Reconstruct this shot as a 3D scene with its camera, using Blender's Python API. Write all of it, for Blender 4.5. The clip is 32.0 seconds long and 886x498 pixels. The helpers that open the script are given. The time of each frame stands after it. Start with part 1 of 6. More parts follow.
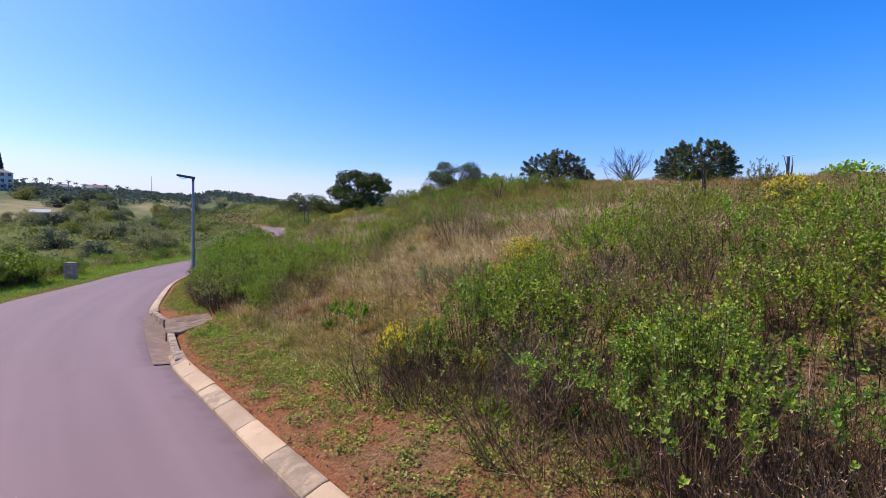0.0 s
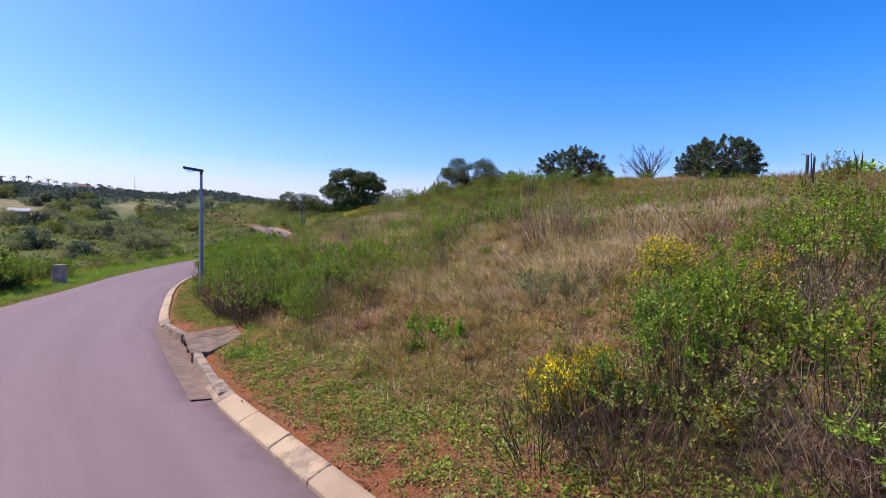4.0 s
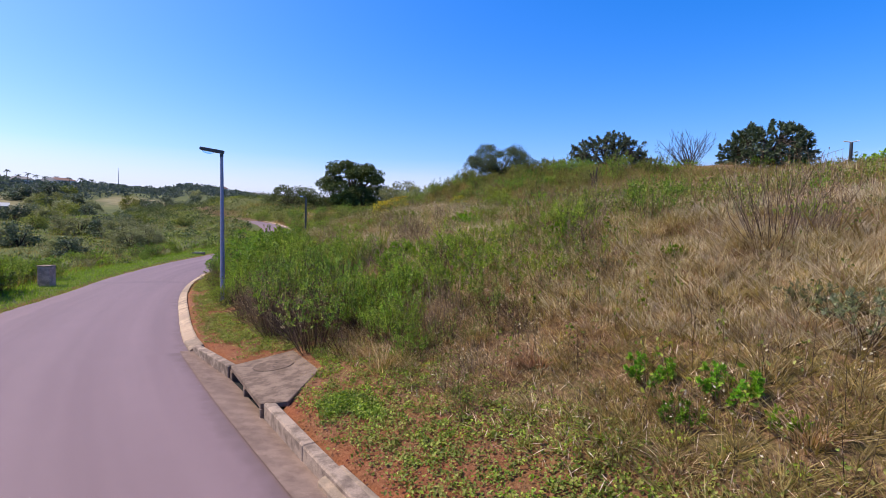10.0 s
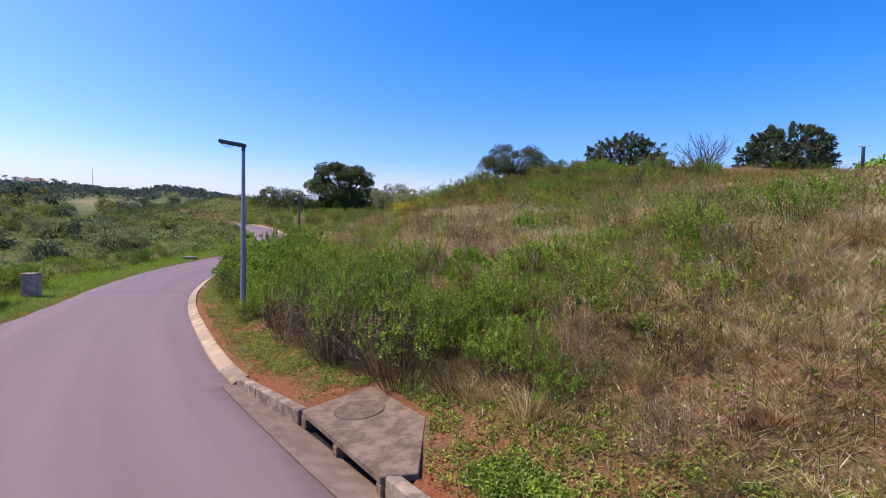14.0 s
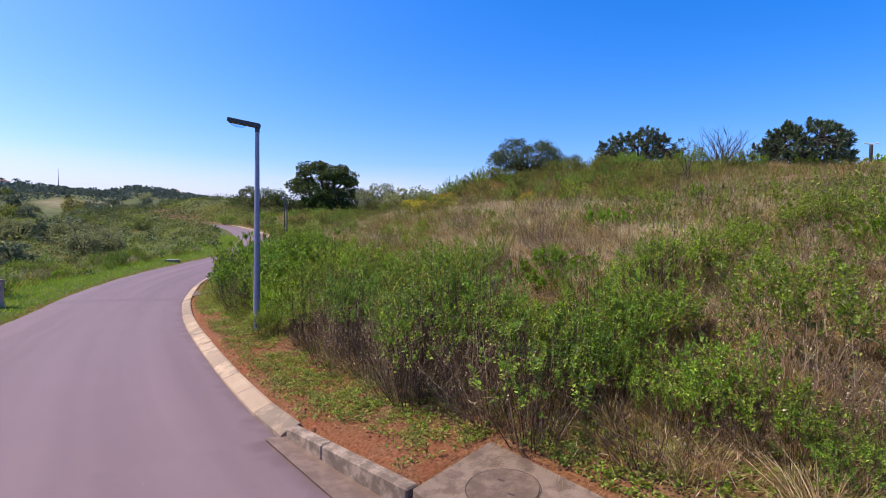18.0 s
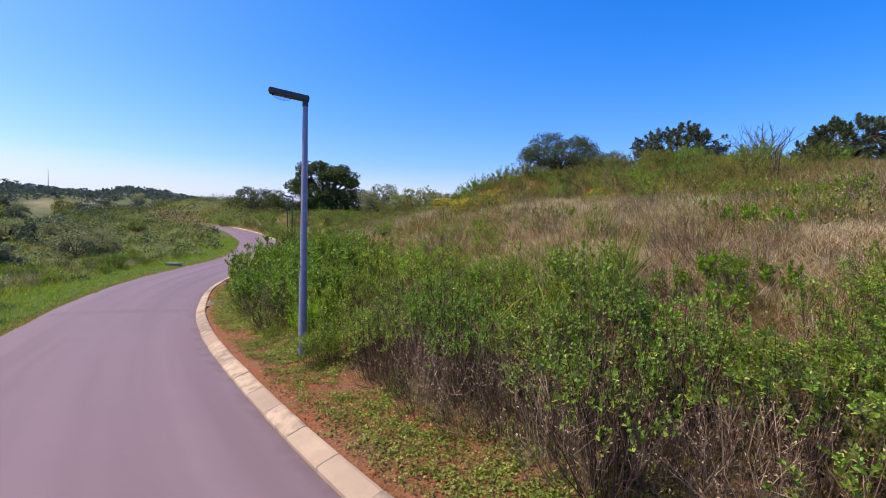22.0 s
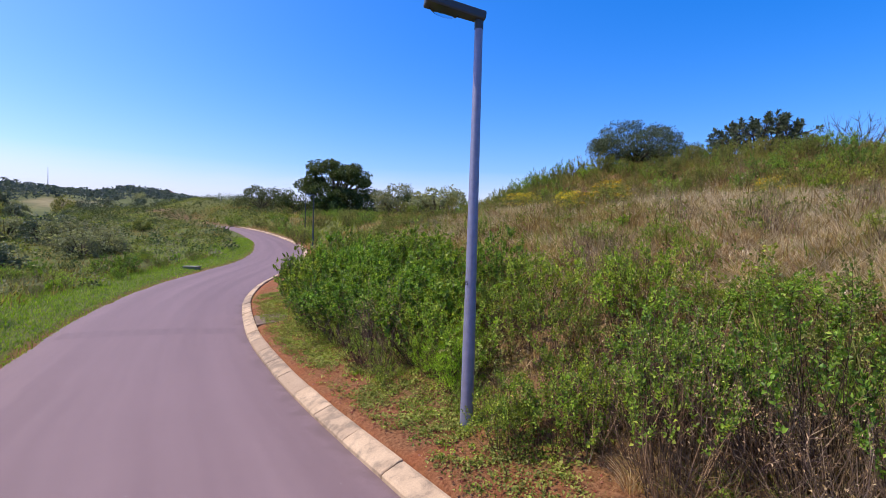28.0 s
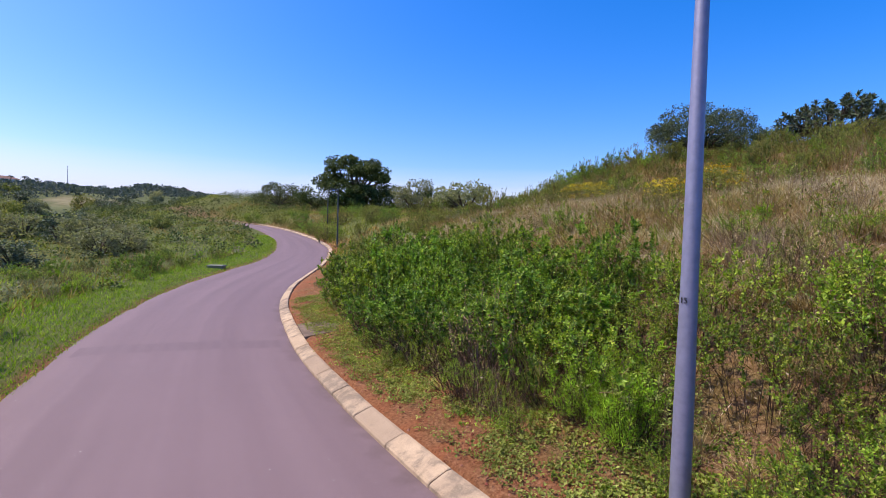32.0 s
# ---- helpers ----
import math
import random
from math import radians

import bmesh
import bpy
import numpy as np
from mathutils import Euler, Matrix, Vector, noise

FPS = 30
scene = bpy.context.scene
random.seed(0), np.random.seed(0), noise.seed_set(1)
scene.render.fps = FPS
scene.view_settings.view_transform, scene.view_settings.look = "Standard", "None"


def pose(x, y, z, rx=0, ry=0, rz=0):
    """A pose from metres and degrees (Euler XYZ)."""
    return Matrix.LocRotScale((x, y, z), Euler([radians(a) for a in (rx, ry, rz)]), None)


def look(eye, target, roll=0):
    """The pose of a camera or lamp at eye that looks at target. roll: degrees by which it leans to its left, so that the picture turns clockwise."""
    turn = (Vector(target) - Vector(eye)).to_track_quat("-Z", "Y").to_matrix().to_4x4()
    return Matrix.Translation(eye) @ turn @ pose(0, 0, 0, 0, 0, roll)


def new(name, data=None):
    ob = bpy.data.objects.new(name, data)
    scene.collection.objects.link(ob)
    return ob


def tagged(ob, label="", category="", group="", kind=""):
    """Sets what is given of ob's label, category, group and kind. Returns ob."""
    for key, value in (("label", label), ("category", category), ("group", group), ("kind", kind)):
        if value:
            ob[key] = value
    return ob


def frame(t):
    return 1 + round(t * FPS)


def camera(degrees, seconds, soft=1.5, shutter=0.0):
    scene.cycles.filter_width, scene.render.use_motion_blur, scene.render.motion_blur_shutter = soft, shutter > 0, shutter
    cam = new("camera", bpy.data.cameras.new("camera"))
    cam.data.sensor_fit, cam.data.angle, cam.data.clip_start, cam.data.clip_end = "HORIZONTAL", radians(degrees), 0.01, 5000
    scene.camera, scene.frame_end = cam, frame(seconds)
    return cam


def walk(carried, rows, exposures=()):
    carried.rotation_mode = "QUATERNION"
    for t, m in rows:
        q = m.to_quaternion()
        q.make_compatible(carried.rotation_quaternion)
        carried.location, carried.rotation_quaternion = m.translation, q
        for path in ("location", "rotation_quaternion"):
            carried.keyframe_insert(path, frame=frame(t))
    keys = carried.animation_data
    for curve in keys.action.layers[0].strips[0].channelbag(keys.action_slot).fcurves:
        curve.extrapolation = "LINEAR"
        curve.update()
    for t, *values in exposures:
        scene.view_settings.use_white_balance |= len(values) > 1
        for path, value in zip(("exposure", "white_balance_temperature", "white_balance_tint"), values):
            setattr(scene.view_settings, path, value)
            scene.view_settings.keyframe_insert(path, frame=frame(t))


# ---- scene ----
cam = camera(84.1, 32.0, soft=0.7)
PATH = [
    (0, (2.25, -7.278, 1.81), (3.115, -5.477, 1.723), 1.1),
    (0.5, (2.12, -6.931, 1.806), (2.996, -5.136, 1.717), 1.2),
    (1, (1.995, -6.608, 1.791), (2.883, -4.818, 1.701), 1.2),
    (1.5, (1.895, -6.291, 1.795), (2.783, -4.502, 1.705), 1.2),
    (2, (1.76, -5.951, 1.764), (2.652, -4.163, 1.674), 1.3),
    (2.5, (1.685, -5.627, 1.741), (2.582, -3.842, 1.654), 1.1),
    (3, (1.548, -5.324, 1.756), (2.449, -3.541, 1.669), 1.2),
    (3.5, (1.416, -4.97, 1.74), (2.324, -3.191, 1.653), 1.2),
    (4, (1.334, -4.656, 1.721), (2.247, -2.878, 1.636), 1.2),
    (4.5, (1.237, -4.338, 1.733), (2.154, -2.563, 1.646), 1.2),
    (6.5, (0.82, -2.809, 1.682), (1.744, -1.038, 1.583), 0.7),
    (7, (0.76, -2.545, 1.696), (1.685, -0.775, 1.594), 0.8),
    (7.5, (0.688, -2.264, 1.691), (1.619, -0.498, 1.587), 0.8),
    (8, (0.633, -1.958, 1.668), (1.572, -0.195, 1.562), 0.9),
    (8.5, (0.6, -1.627, 1.664), (1.542, 0.134, 1.554), 0.9),
    (9, (0.549, -1.324, 1.639), (1.495, 0.435, 1.528), 0.9),
    (9.5, (0.478, -0.98, 1.624), (1.431, 0.775, 1.515), 1.0),
    (10, (0.356, -0.647, 1.618), (1.311, 1.107, 1.51), 1.0),
    (10.5, (0.291, -0.32, 1.604), (1.254, 1.429, 1.497), 1.0),
    (11, (0.194, 0.024, 1.602), (1.161, 1.772, 1.496), 1.0),
    (11.5, (0.073, 0.369, 1.588), (1.049, 2.112, 1.484), 1.0),
    (12, (-0.022, 0.682, 1.567), (0.96, 2.421, 1.465), 0.9),
    (12.5, (-0.152, 1.016, 1.569), (0.834, 2.752, 1.468), 1.0),
    (13, (-0.252, 1.3, 1.562), (0.741, 3.033, 1.464), 1.0),
    (13.5, (-0.389, 1.581, 1.597), (0.614, 3.308, 1.501), 1.1),
    (14, (-0.579, 1.892, 1.603), (0.442, 3.61, 1.51), 1.2),
    (14.5, (-0.664, 2.231, 1.578), (0.369, 3.941, 1.486), 1.2),
    (16.5, (-0.897, 3.609, 1.499), (0.172, 5.297, 1.412), 1.0),
    (17, (-0.957, 3.996, 1.472), (0.125, 5.676, 1.385), 1.0),
    (17.5, (-0.985, 4.362, 1.466), (0.104, 6.037, 1.378), 1.1),
    (18, (-1.035, 4.714, 1.44), (0.063, 6.384, 1.355), 1.1),
    (18.5, (-1.052, 5.037, 1.423), (0.05, 6.703, 1.338), 1.1),
    (19, (-1.07, 5.38, 1.416), (0.036, 7.045, 1.332), 1.2),
    (19.5, (-1.083, 5.729, 1.404), (0.026, 7.391, 1.319), 1.2),
    (20, (-1.12, 6.104, 1.387), (-0.007, 7.764, 1.306), 1.3),
    (20.5, (-1.205, 6.56, 1.382), (-0.089, 8.217, 1.302), 1.4),
    (21, (-1.212, 6.93, 1.363), (-0.095, 8.587, 1.285), 1.3),
    (21.5, (-1.284, 7.354, 1.359), (-0.165, 9.01, 1.283), 1.3),
    (22, (-1.346, 7.74, 1.348), (-0.226, 9.395, 1.274), 1.3),
    (22.5, (-1.406, 8.137, 1.333), (-0.29, 9.796, 1.262), 1.5),
    (23, (-1.445, 8.548, 1.307), (-0.339, 10.213, 1.235), 1.5),
    (23.5, (-1.449, 8.916, 1.288), (-0.347, 10.584, 1.217), 1.4),
    (24, (-1.453, 9.281, 1.289), (-0.356, 10.951, 1.218), 1.4),
    (24.5, (-1.507, 9.64, 1.264), (-0.407, 11.308, 1.193), 1.5),
    (25, (-1.576, 10.019, 1.27), (-0.47, 11.684, 1.203), 1.4),
    (25.5, (-1.612, 10.469, 1.261), (-0.502, 12.131, 1.193), 1.6),
    (27.5, (-1.784, 11.986, 1.249), (-0.664, 13.641, 1.182), 1.5),
    (28, (-1.907, 12.274, 1.201), (-0.784, 13.928, 1.136), 1.7),
    (28.4, (-2.079, 13.045, 1.183), (-0.946, 14.692, 1.125), 1.6),
    (28.5, (-2.083, 13.129, 1.167), (-0.944, 14.773, 1.111), 1.7),
    (29, (-2.074, 13.252, 1.155), (-0.947, 14.902, 1.093), 1.6),
    (29.5, (-2.076, 13.442, 1.138), (-0.955, 15.098, 1.071), 1.5),
    (30, (-2.067, 13.683, 1.122), (-0.95, 15.34, 1.051), 1.5),
    (30.5, (-2.056, 13.942, 1.122), (-0.949, 15.605, 1.051), 1.6),
    (31, (-2.051, 14.205, 1.118), (-0.956, 15.878, 1.044), 1.6),
    (31.5, (-2.046, 14.471, 1.107), (-0.955, 16.146, 1.032), 1.6),
    (32, (-2.012, 14.775, 1.112), (-0.932, 16.457, 1.033), 1.5),
]
EXPOSURE = 0.45
walk(cam, [(t, look(eye, target, roll)) for t, eye, target, roll in PATH], exposures=[(0.0, EXPOSURE), (32.0, EXPOSURE)])

# ---- world, sun ----
SUN_AZ, SUN_EL = -56.0, 55.0          # degrees from +y towards +x; height over the horizon
world = bpy.data.worlds.new("world")
scene.world = world
world.use_nodes = True
wn, wl = world.node_tree.nodes, world.node_tree.links
sky = wn.new("ShaderNodeTexSky")
sky.sky_type, sky.sun_disc = "NISHITA", False
sky.sun_elevation, sky.sun_rotation = radians(SUN_EL), radians(SUN_AZ)
sky.altitude, sky.air_density, sky.dust_density, sky.ozone_density = 50, 1.0, 1.8, 3.0
sat = wn.new("ShaderNodeHueSaturation")
sat.inputs["Saturation"].default_value = 1.5
wl.new(sky.outputs[0], sat.inputs["Color"])
tint = wn.new("ShaderNodeMix")                     # the camera's own strong blue
tint.data_type, tint.blend_type = "RGBA", "MULTIPLY"
tint.inputs["Factor"].default_value = 1.0
tint.inputs["B"].default_value = (1.03, 0.98, 1.34, 1.0)
wl.new(sat.outputs[0], tint.inputs["A"])
# thin pale haze and low cloud all round the horizon
wc = wn.new("ShaderNodeTexCoord")
wm = wn.new("ShaderNodeMapping")
wm.inputs["Scale"].default_value = (1.0, 1.0, 7.0)
wl.new(wc.outputs["Generated"], wm.inputs[0])
wt = wn.new("ShaderNodeTexNoise")
wt.inputs["Scale"].default_value, wt.inputs["Detail"].default_value = 3.4, 5.0
wl.new(wm.outputs[0], wt.inputs["Vector"])
wr = wn.new("ShaderNodeMapRange")
wr.inputs["From Min"].default_value, wr.inputs["From Max"].default_value, wr.inputs["To Max"].default_value = 0.12, 0.58, 0.92
wl.new(wt.outputs["Fac"], wr.inputs["Value"])
ws = wn.new("ShaderNodeSeparateXYZ")
wl.new(wc.outputs["Generated"], ws.inputs[0])
wz = wn.new("ShaderNodeMapRange")
wz.inputs["From Min"].default_value, wz.inputs["From Max"].default_value, wz.inputs["To Min"].default_value, wz.inputs["To Max"].default_value = 0.04, 0.125, 1.0, 0.0
wl.new(ws.outputs["Z"], wz.inputs["Value"])
wx = wn.new("ShaderNodeMath")
wx.operation = "MULTIPLY"
wl.new(wr.outputs[0], wx.inputs[0])
wl.new(wz.outputs[0], wx.inputs[1])
cloud = wn.new("ShaderNodeMix")
cloud.data_type = "RGBA"
cloud.inputs["B"].default_value = (4.3, 4.45, 6.0, 1.0)
wl.new(wx.outputs[0], cloud.inputs["Factor"])
wl.new(tint.outputs["Result"], cloud.inputs["A"])
wl.new(cloud.outputs["Result"], wn["Background"].inputs[0])
wn["Background"].inputs[1].default_value = 0.140
sa, se = radians(SUN_AZ), radians(SUN_EL)
SUN_DIR = Vector((math.sin(sa) * math.cos(se), math.cos(sa) * math.cos(se), math.sin(se)))
sun = new("sun", bpy.data.lights.new("sun", "SUN"))
sun.data.energy, sun.data.angle, sun.data.color = 4.2, radians(0.55), (1.0, 0.90, 0.73)
sun.matrix_world = look(SUN_DIR * 60, (0, 0, 0))


# ---- materials ----
def material(name, rough=0.8, spec=0.3, metal=0.0):
    m = bpy.data.materials.new(name)
    m.use_nodes = True
    b = m.node_tree.nodes["Principled BSDF"]
    b.inputs["Roughness"].default_value = rough
    b.inputs["Specular IOR Level"].default_value = spec
    b.inputs["Metallic"].default_value = metal
    return m, m.node_tree.nodes, m.node_tree.links, b


def noise_node(n, l, scale, detail=4.0, rough=0.6, vec=None):
    t = n.new("ShaderNodeTexNoise")
    t.inputs["Scale"].default_value, t.inputs["Detail"].default_value, t.inputs["Roughness"].default_value = scale, detail, rough
    if vec is None:
        vec = n.new("ShaderNodeNewGeometry").outputs["Position"]
    l.new(vec, t.inputs["Vector"])
    return t.outputs["Fac"]


def ramp(n, l, fac, stops):
    r = n.new("ShaderNodeValToRGB")
    e = r.color_ramp.elements
    while len(e) < len(stops):
        e.new(0.5)
    for k, (p, c) in enumerate(stops):
        e[k].position, e[k].color = p, (*c, 1.0)
    l.new(fac, r.inputs[0])
    return r.outputs[0]


def mix(n, l, fac, a, b, mode="MIX"):
    x = n.new("ShaderNodeMix")
    x.data_type, x.blend_type = "RGBA", mode
    for sock, v in ((x.inputs["Factor"], fac), (x.inputs["A"], a), (x.inputs["B"], b)):
        if isinstance(v, (int, float)):
            sock.default_value = v
        elif isinstance(v, tuple):
            sock.default_value = (*v, 1.0)
        else:
            l.new(v, sock)
    return x.outputs["Result"]


def bump(n, l, b, height, strength=0.4, dist=0.01):
    k = n.new("ShaderNodeBump")
    k.inputs["Strength"].default_value, k.inputs["Distance"].default_value = strength, dist
    l.new(height, k.inputs["Height"])
    l.new(k.outputs[0], b.inputs["Normal"])


def plant(name, stops, glow=0.35, rough=0.58, spec=0.22, patch=0.0):
    """Leaf or blade: colour by island, a little by object, with light passing through."""
    m, n, l, b = material(name, rough, spec)
    geo = n.new("ShaderNodeNewGeometry")
    col = ramp(n, l, geo.outputs["Random Per Island"], stops)
    big = ramp(n, l, noise_node(n, l, 1.5, 3.0), [(0.36, (0, 0, 0)), (0.62, (1, 1, 1))])
    col = mix(n, l, big, mix(n, l, 0.75, col, (0.80, 0.75, 0.70), "MULTIPLY"), mix(n, l, 1.0, col, (1.1, 1.08, 1.0), "MULTIPLY"))
    # sprig-sized noise darkens the colour to deepen the shade between leaf clumps
    sprig_shade = ramp(n, l, noise_node(n, l, 7.0, 2.0), [(0.36, (0, 0, 0)), (0.64, (1, 1, 1))])
    col = mix(n, l, sprig_shade, mix(n, l, 1.0, col, (0.70, 0.70, 0.70), "MULTIPLY"), mix(n, l, 1.0, col, (1.15, 1.15, 1.1), "MULTIPLY"))
    info = n.new("ShaderNodeObjectInfo")
    hsv = n.new("ShaderNodeHueSaturation")
    v = n.new("ShaderNodeMapRange")
    v.inputs["To Min"].default_value, v.inputs["To Max"].default_value = 0.85, 1.4
    hue = n.new("ShaderNodeMapRange")
    hue.inputs["To Min"].default_value, hue.inputs["To Max"].default_value = 0.478, 0.512
    wrap = n.new("ShaderNodeMath")
    wrap.operation = "FRACT"
    seven = n.new("ShaderNodeMath")
    seven.operation = "MULTIPLY"
    seven.inputs[1].default_value = 7.0
    l.new(info.outputs["Random"], seven.inputs[0])
    l.new(seven.outputs[0], wrap.inputs[0])
    l.new(wrap.outputs[0], hue.inputs["Value"])
    l.new(hue.outputs[0], hsv.inputs["Hue"])
    l.new(info.outputs["Random"], v.inputs["Value"])
    l.new(v.outputs[0], hsv.inputs["Value"])
    l.new(col, hsv.inputs["Color"])
    col = hsv.outputs[0]
    l.new(col, b.inputs["Base Color"])
    tr = n.new("ShaderNodeBsdfTranslucent")
    l.new(mix(n, l, 1.0, col, (1.0, 1.0, 0.55), "MULTIPLY"), tr.inputs["Color"])
    s = n.new("ShaderNodeMixShader")
    s.inputs[0].default_value = glow
    l.new(b.outputs[0], s.inputs[1])
    l.new(tr.outputs[0], s.inputs[2])
    l.new(s.outputs[0], n["Material Output"].inputs["Surface"])
    return m


LEAF = plant("leaf_green", [(0.0, (0.070, 0.128, 0.011)), (0.4, (0.162, 0.275, 0.022)), (0.8, (0.275, 0.405, 0.038)), (1.0, (0.430, 0.500, 0.085))], 0.42, 0.48, 0.33)
LEAF_DEEP = plant("leaf_deep", [(0.0, (0.065, 0.130, 0.014)), (0.5, (0.140, 0.255, 0.026)), (0.85, (0.235, 0.370, 0.042)), (1.0, (0.370, 0.460, 0.085))], 0.42, 0.46, 0.35)
LEAF_BRIGHT = plant("leaf_bright", [(0.0, (0.085, 0.190, 0.014)), (0.6, (0.170, 0.330, 0.024)), (1.0, (0.300, 0.440, 0.045))], 0.4)
LEAF_OLIVE = plant("leaf_olive", [(0.0, (0.090, 0.112, 0.024)), (0.5, (0.180, 0.212, 0.046)), (1.0, (0.320, 0.325, 0.100))], 0.35)
LEAF_GREY = plant("leaf_grey", [(0.0, (0.150, 0.165, 0.100)), (0.6, (0.225, 0.245, 0.150)), (1.0, (0.320, 0.335, 0.220))], 0.5)
LEAF_DARK = plant("leaf_dark", [(0.0, (0.034, 0.055, 0.016)), (0.6, (0.065, 0.098, 0.028)), (1.0, (0.120, 0.155, 0.052))], 0.25)
# distant leaves: the blue of the haze is mixed into their colour
LEAF_HAZE = plant("leaf_far_haze", [(0.0, (0.050, 0.075, 0.085)), (0.6, (0.078, 0.106, 0.114)), (1.0, (0.115, 0.142, 0.146))], 0.35)
LEAF_COVER = plant("leaf_cover", [(0.0, (0.115, 0.155, 0.030)), (0.5, (0.200, 0.255, 0.050)), (1.0, (0.310, 0.345, 0.100))], 0.35)
FLOWER = plant("flower_yellow", [(0.0, (0.520, 0.380, 0.008)), (1.0, (0.780, 0.620, 0.030))], 0.3)
TWIG = plant("twig", [(0.0, (0.040, 0.026, 0.016)), (0.6, (0.104, 0.067, 0.042)), (1.0, (0.290, 0.196, 0.122))], 0.0, 0.85, 0.15)
TWIG_PALE = plant("twig_pale", [(0.0, (0.085, 0.058, 0.041)), (0.6, (0.180, 0.126, 0.089)), (1.0, (0.370, 0.282, 0.205))], 0.0, 0.85, 0.15)
GRASS_DRY = plant("grass_dry", [(0.0, (0.180, 0.118, 0.056)), (0.4, (0.365, 0.255, 0.132)), (0.8, (0.540, 0.412, 0.245)), (1.0, (0.700, 0.590, 0.425))], 0.42, 0.7)
GRASS_PALE = plant("grass_pale", [(0.0, (0.320, 0.255, 0.185)), (0.5, (0.540, 0.450, 0.345)), (1.0, (0.740, 0.650, 0.530))], 0.42, 0.7)
GRASS_OLIVE = plant("grass_olive", [(0.0, (0.160, 0.124, 0.044)), (0.6, (0.315, 0.240, 0.092)), (1.0, (0.480, 0.378, 0.180))], 0.42)
GRASS_GREEN = plant("grass_green", [(0.0, (0.105, 0.160, 0.020)), (0.6, (0.205, 0.280, 0.040)), (1.0, (0.330, 0.375, 0.080))], 0.4)
GRASS_RUST = plant("grass_rust", [(0.0, (0.140, 0.078, 0.040)), (0.5, (0.300, 0.182, 0.098)), (1.0, (0.500, 0.360, 0.225))], 0.4, 0.7)
LEAF_SUCCULENT = plant("leaf_succulent", [(0.0, (0.042, 0.064, 0.034)), (0.6, (0.080, 0.114, 0.062)), (1.0, (0.165, 0.195, 0.115))], 0.15, 0.45, 0.35)
LEAF_FINE = plant("leaf_fine", [(0.0, (0.070, 0.105, 0.060)), (0.6, (0.110, 0.160, 0.092)), (1.0, (0.180, 0.230, 0.140))], 0.35)
REED = plant("reed_leaf", [(0.0, (0.120, 0.190, 0.028)), (0.6, (0.260, 0.330, 0.070)), (1.0, (0.480, 0.450, 0.150))], 0.45)
LEAF_FEATHER = plant("leaf_feather", [(0.0, (0.150, 0.280, 0.018)), (0.6, (0.270, 0.440, 0.030)), (1.0, (0.420, 0.560, 0.060))], 0.5)
CLOD = plant("clod", [(0.0, (0.150, 0.055, 0.028)), (0.7, (0.270, 0.110, 0.058)), (1.0, (0.380, 0.230, 0.150))], 0.0, 0.9, 0.1)
BARK = plant("bark", [(0.0, (0.053, 0.042, 0.032)), (1.0, (0.106, 0.087, 0.068))], 0.0, 0.9, 0.1)


def make_ground():
    m, n, l, b = material("ground", 0.95, 0.1)
    fine, mid, wide = noise_node(n, l, 24.0, 6.0, 0.75), noise_node(n, l, 1.6, 5.0), noise_node(n, l, 0.03, 5.0)
    thatch = ramp(n, l, fine, [(0.34, (0.052, 0.029, 0.014)), (0.5, (0.180, 0.104, 0.051)), (0.7, (0.340, 0.225, 0.122))])
    green = ramp(n, l, fine, [(0.3, (0.048, 0.058, 0.016)), (0.55, (0.105, 0.118, 0.032)), (0.75, (0.180, 0.175, 0.060))])
    soil = ramp(n, l, fine, [(0.3, (0.110, 0.036, 0.016)), (0.5, (0.250, 0.086, 0.037)), (0.75, (0.350, 0.142, 0.070))])
    veg = mix(n, l, ramp(n, l, mid, [(0.45, (0, 0, 0)), (0.7, (0.7, 0.7, 0.7))]), thatch, green)
    far_green = ramp(n, l, wide, [(0.35, (0.060, 0.075, 0.028)), (0.65, (0.120, 0.128, 0.048))])
    far_tan = ramp(n, l, noise_node(n, l, 0.12, 5.0), [(0.35, (0.150, 0.135, 0.060)), (0.65, (0.250, 0.210, 0.110))])
    at = {}
    for k in ("bare", "lawn", "far", "tan"):
        a = n.new("ShaderNodeAttribute")
        a.attribute_name = k
        at[k] = a.outputs["Fac"]
    col = mix(n, l, at["lawn"], veg, green)
    col = mix(n, l, at["far"], col, mix(n, l, at["tan"], far_green, far_tan))
    edge = n.new("ShaderNodeMath")
    edge.operation = "MULTIPLY"
    l.new(at["bare"], edge.inputs[0])
    l.new(ramp(n, l, mid, [(0.36, (0.55, 0.55, 0.55)), (0.6, (1, 1, 1))]), edge.inputs[1])
    col = mix(n, l, edge.outputs[0], col, soil)
    l.new(col, b.inputs["Base Color"])
    bump(n, l, b, fine, 0.9, 0.04)
    return m


GROUND = make_ground()


def div5(n, l, sock):
    d = n.new("ShaderNodeMath")
    d.operation = "DIVIDE"
    l.new(sock, d.inputs[0])
    d.inputs[1].default_value = 5.45
    return d.outputs[0]


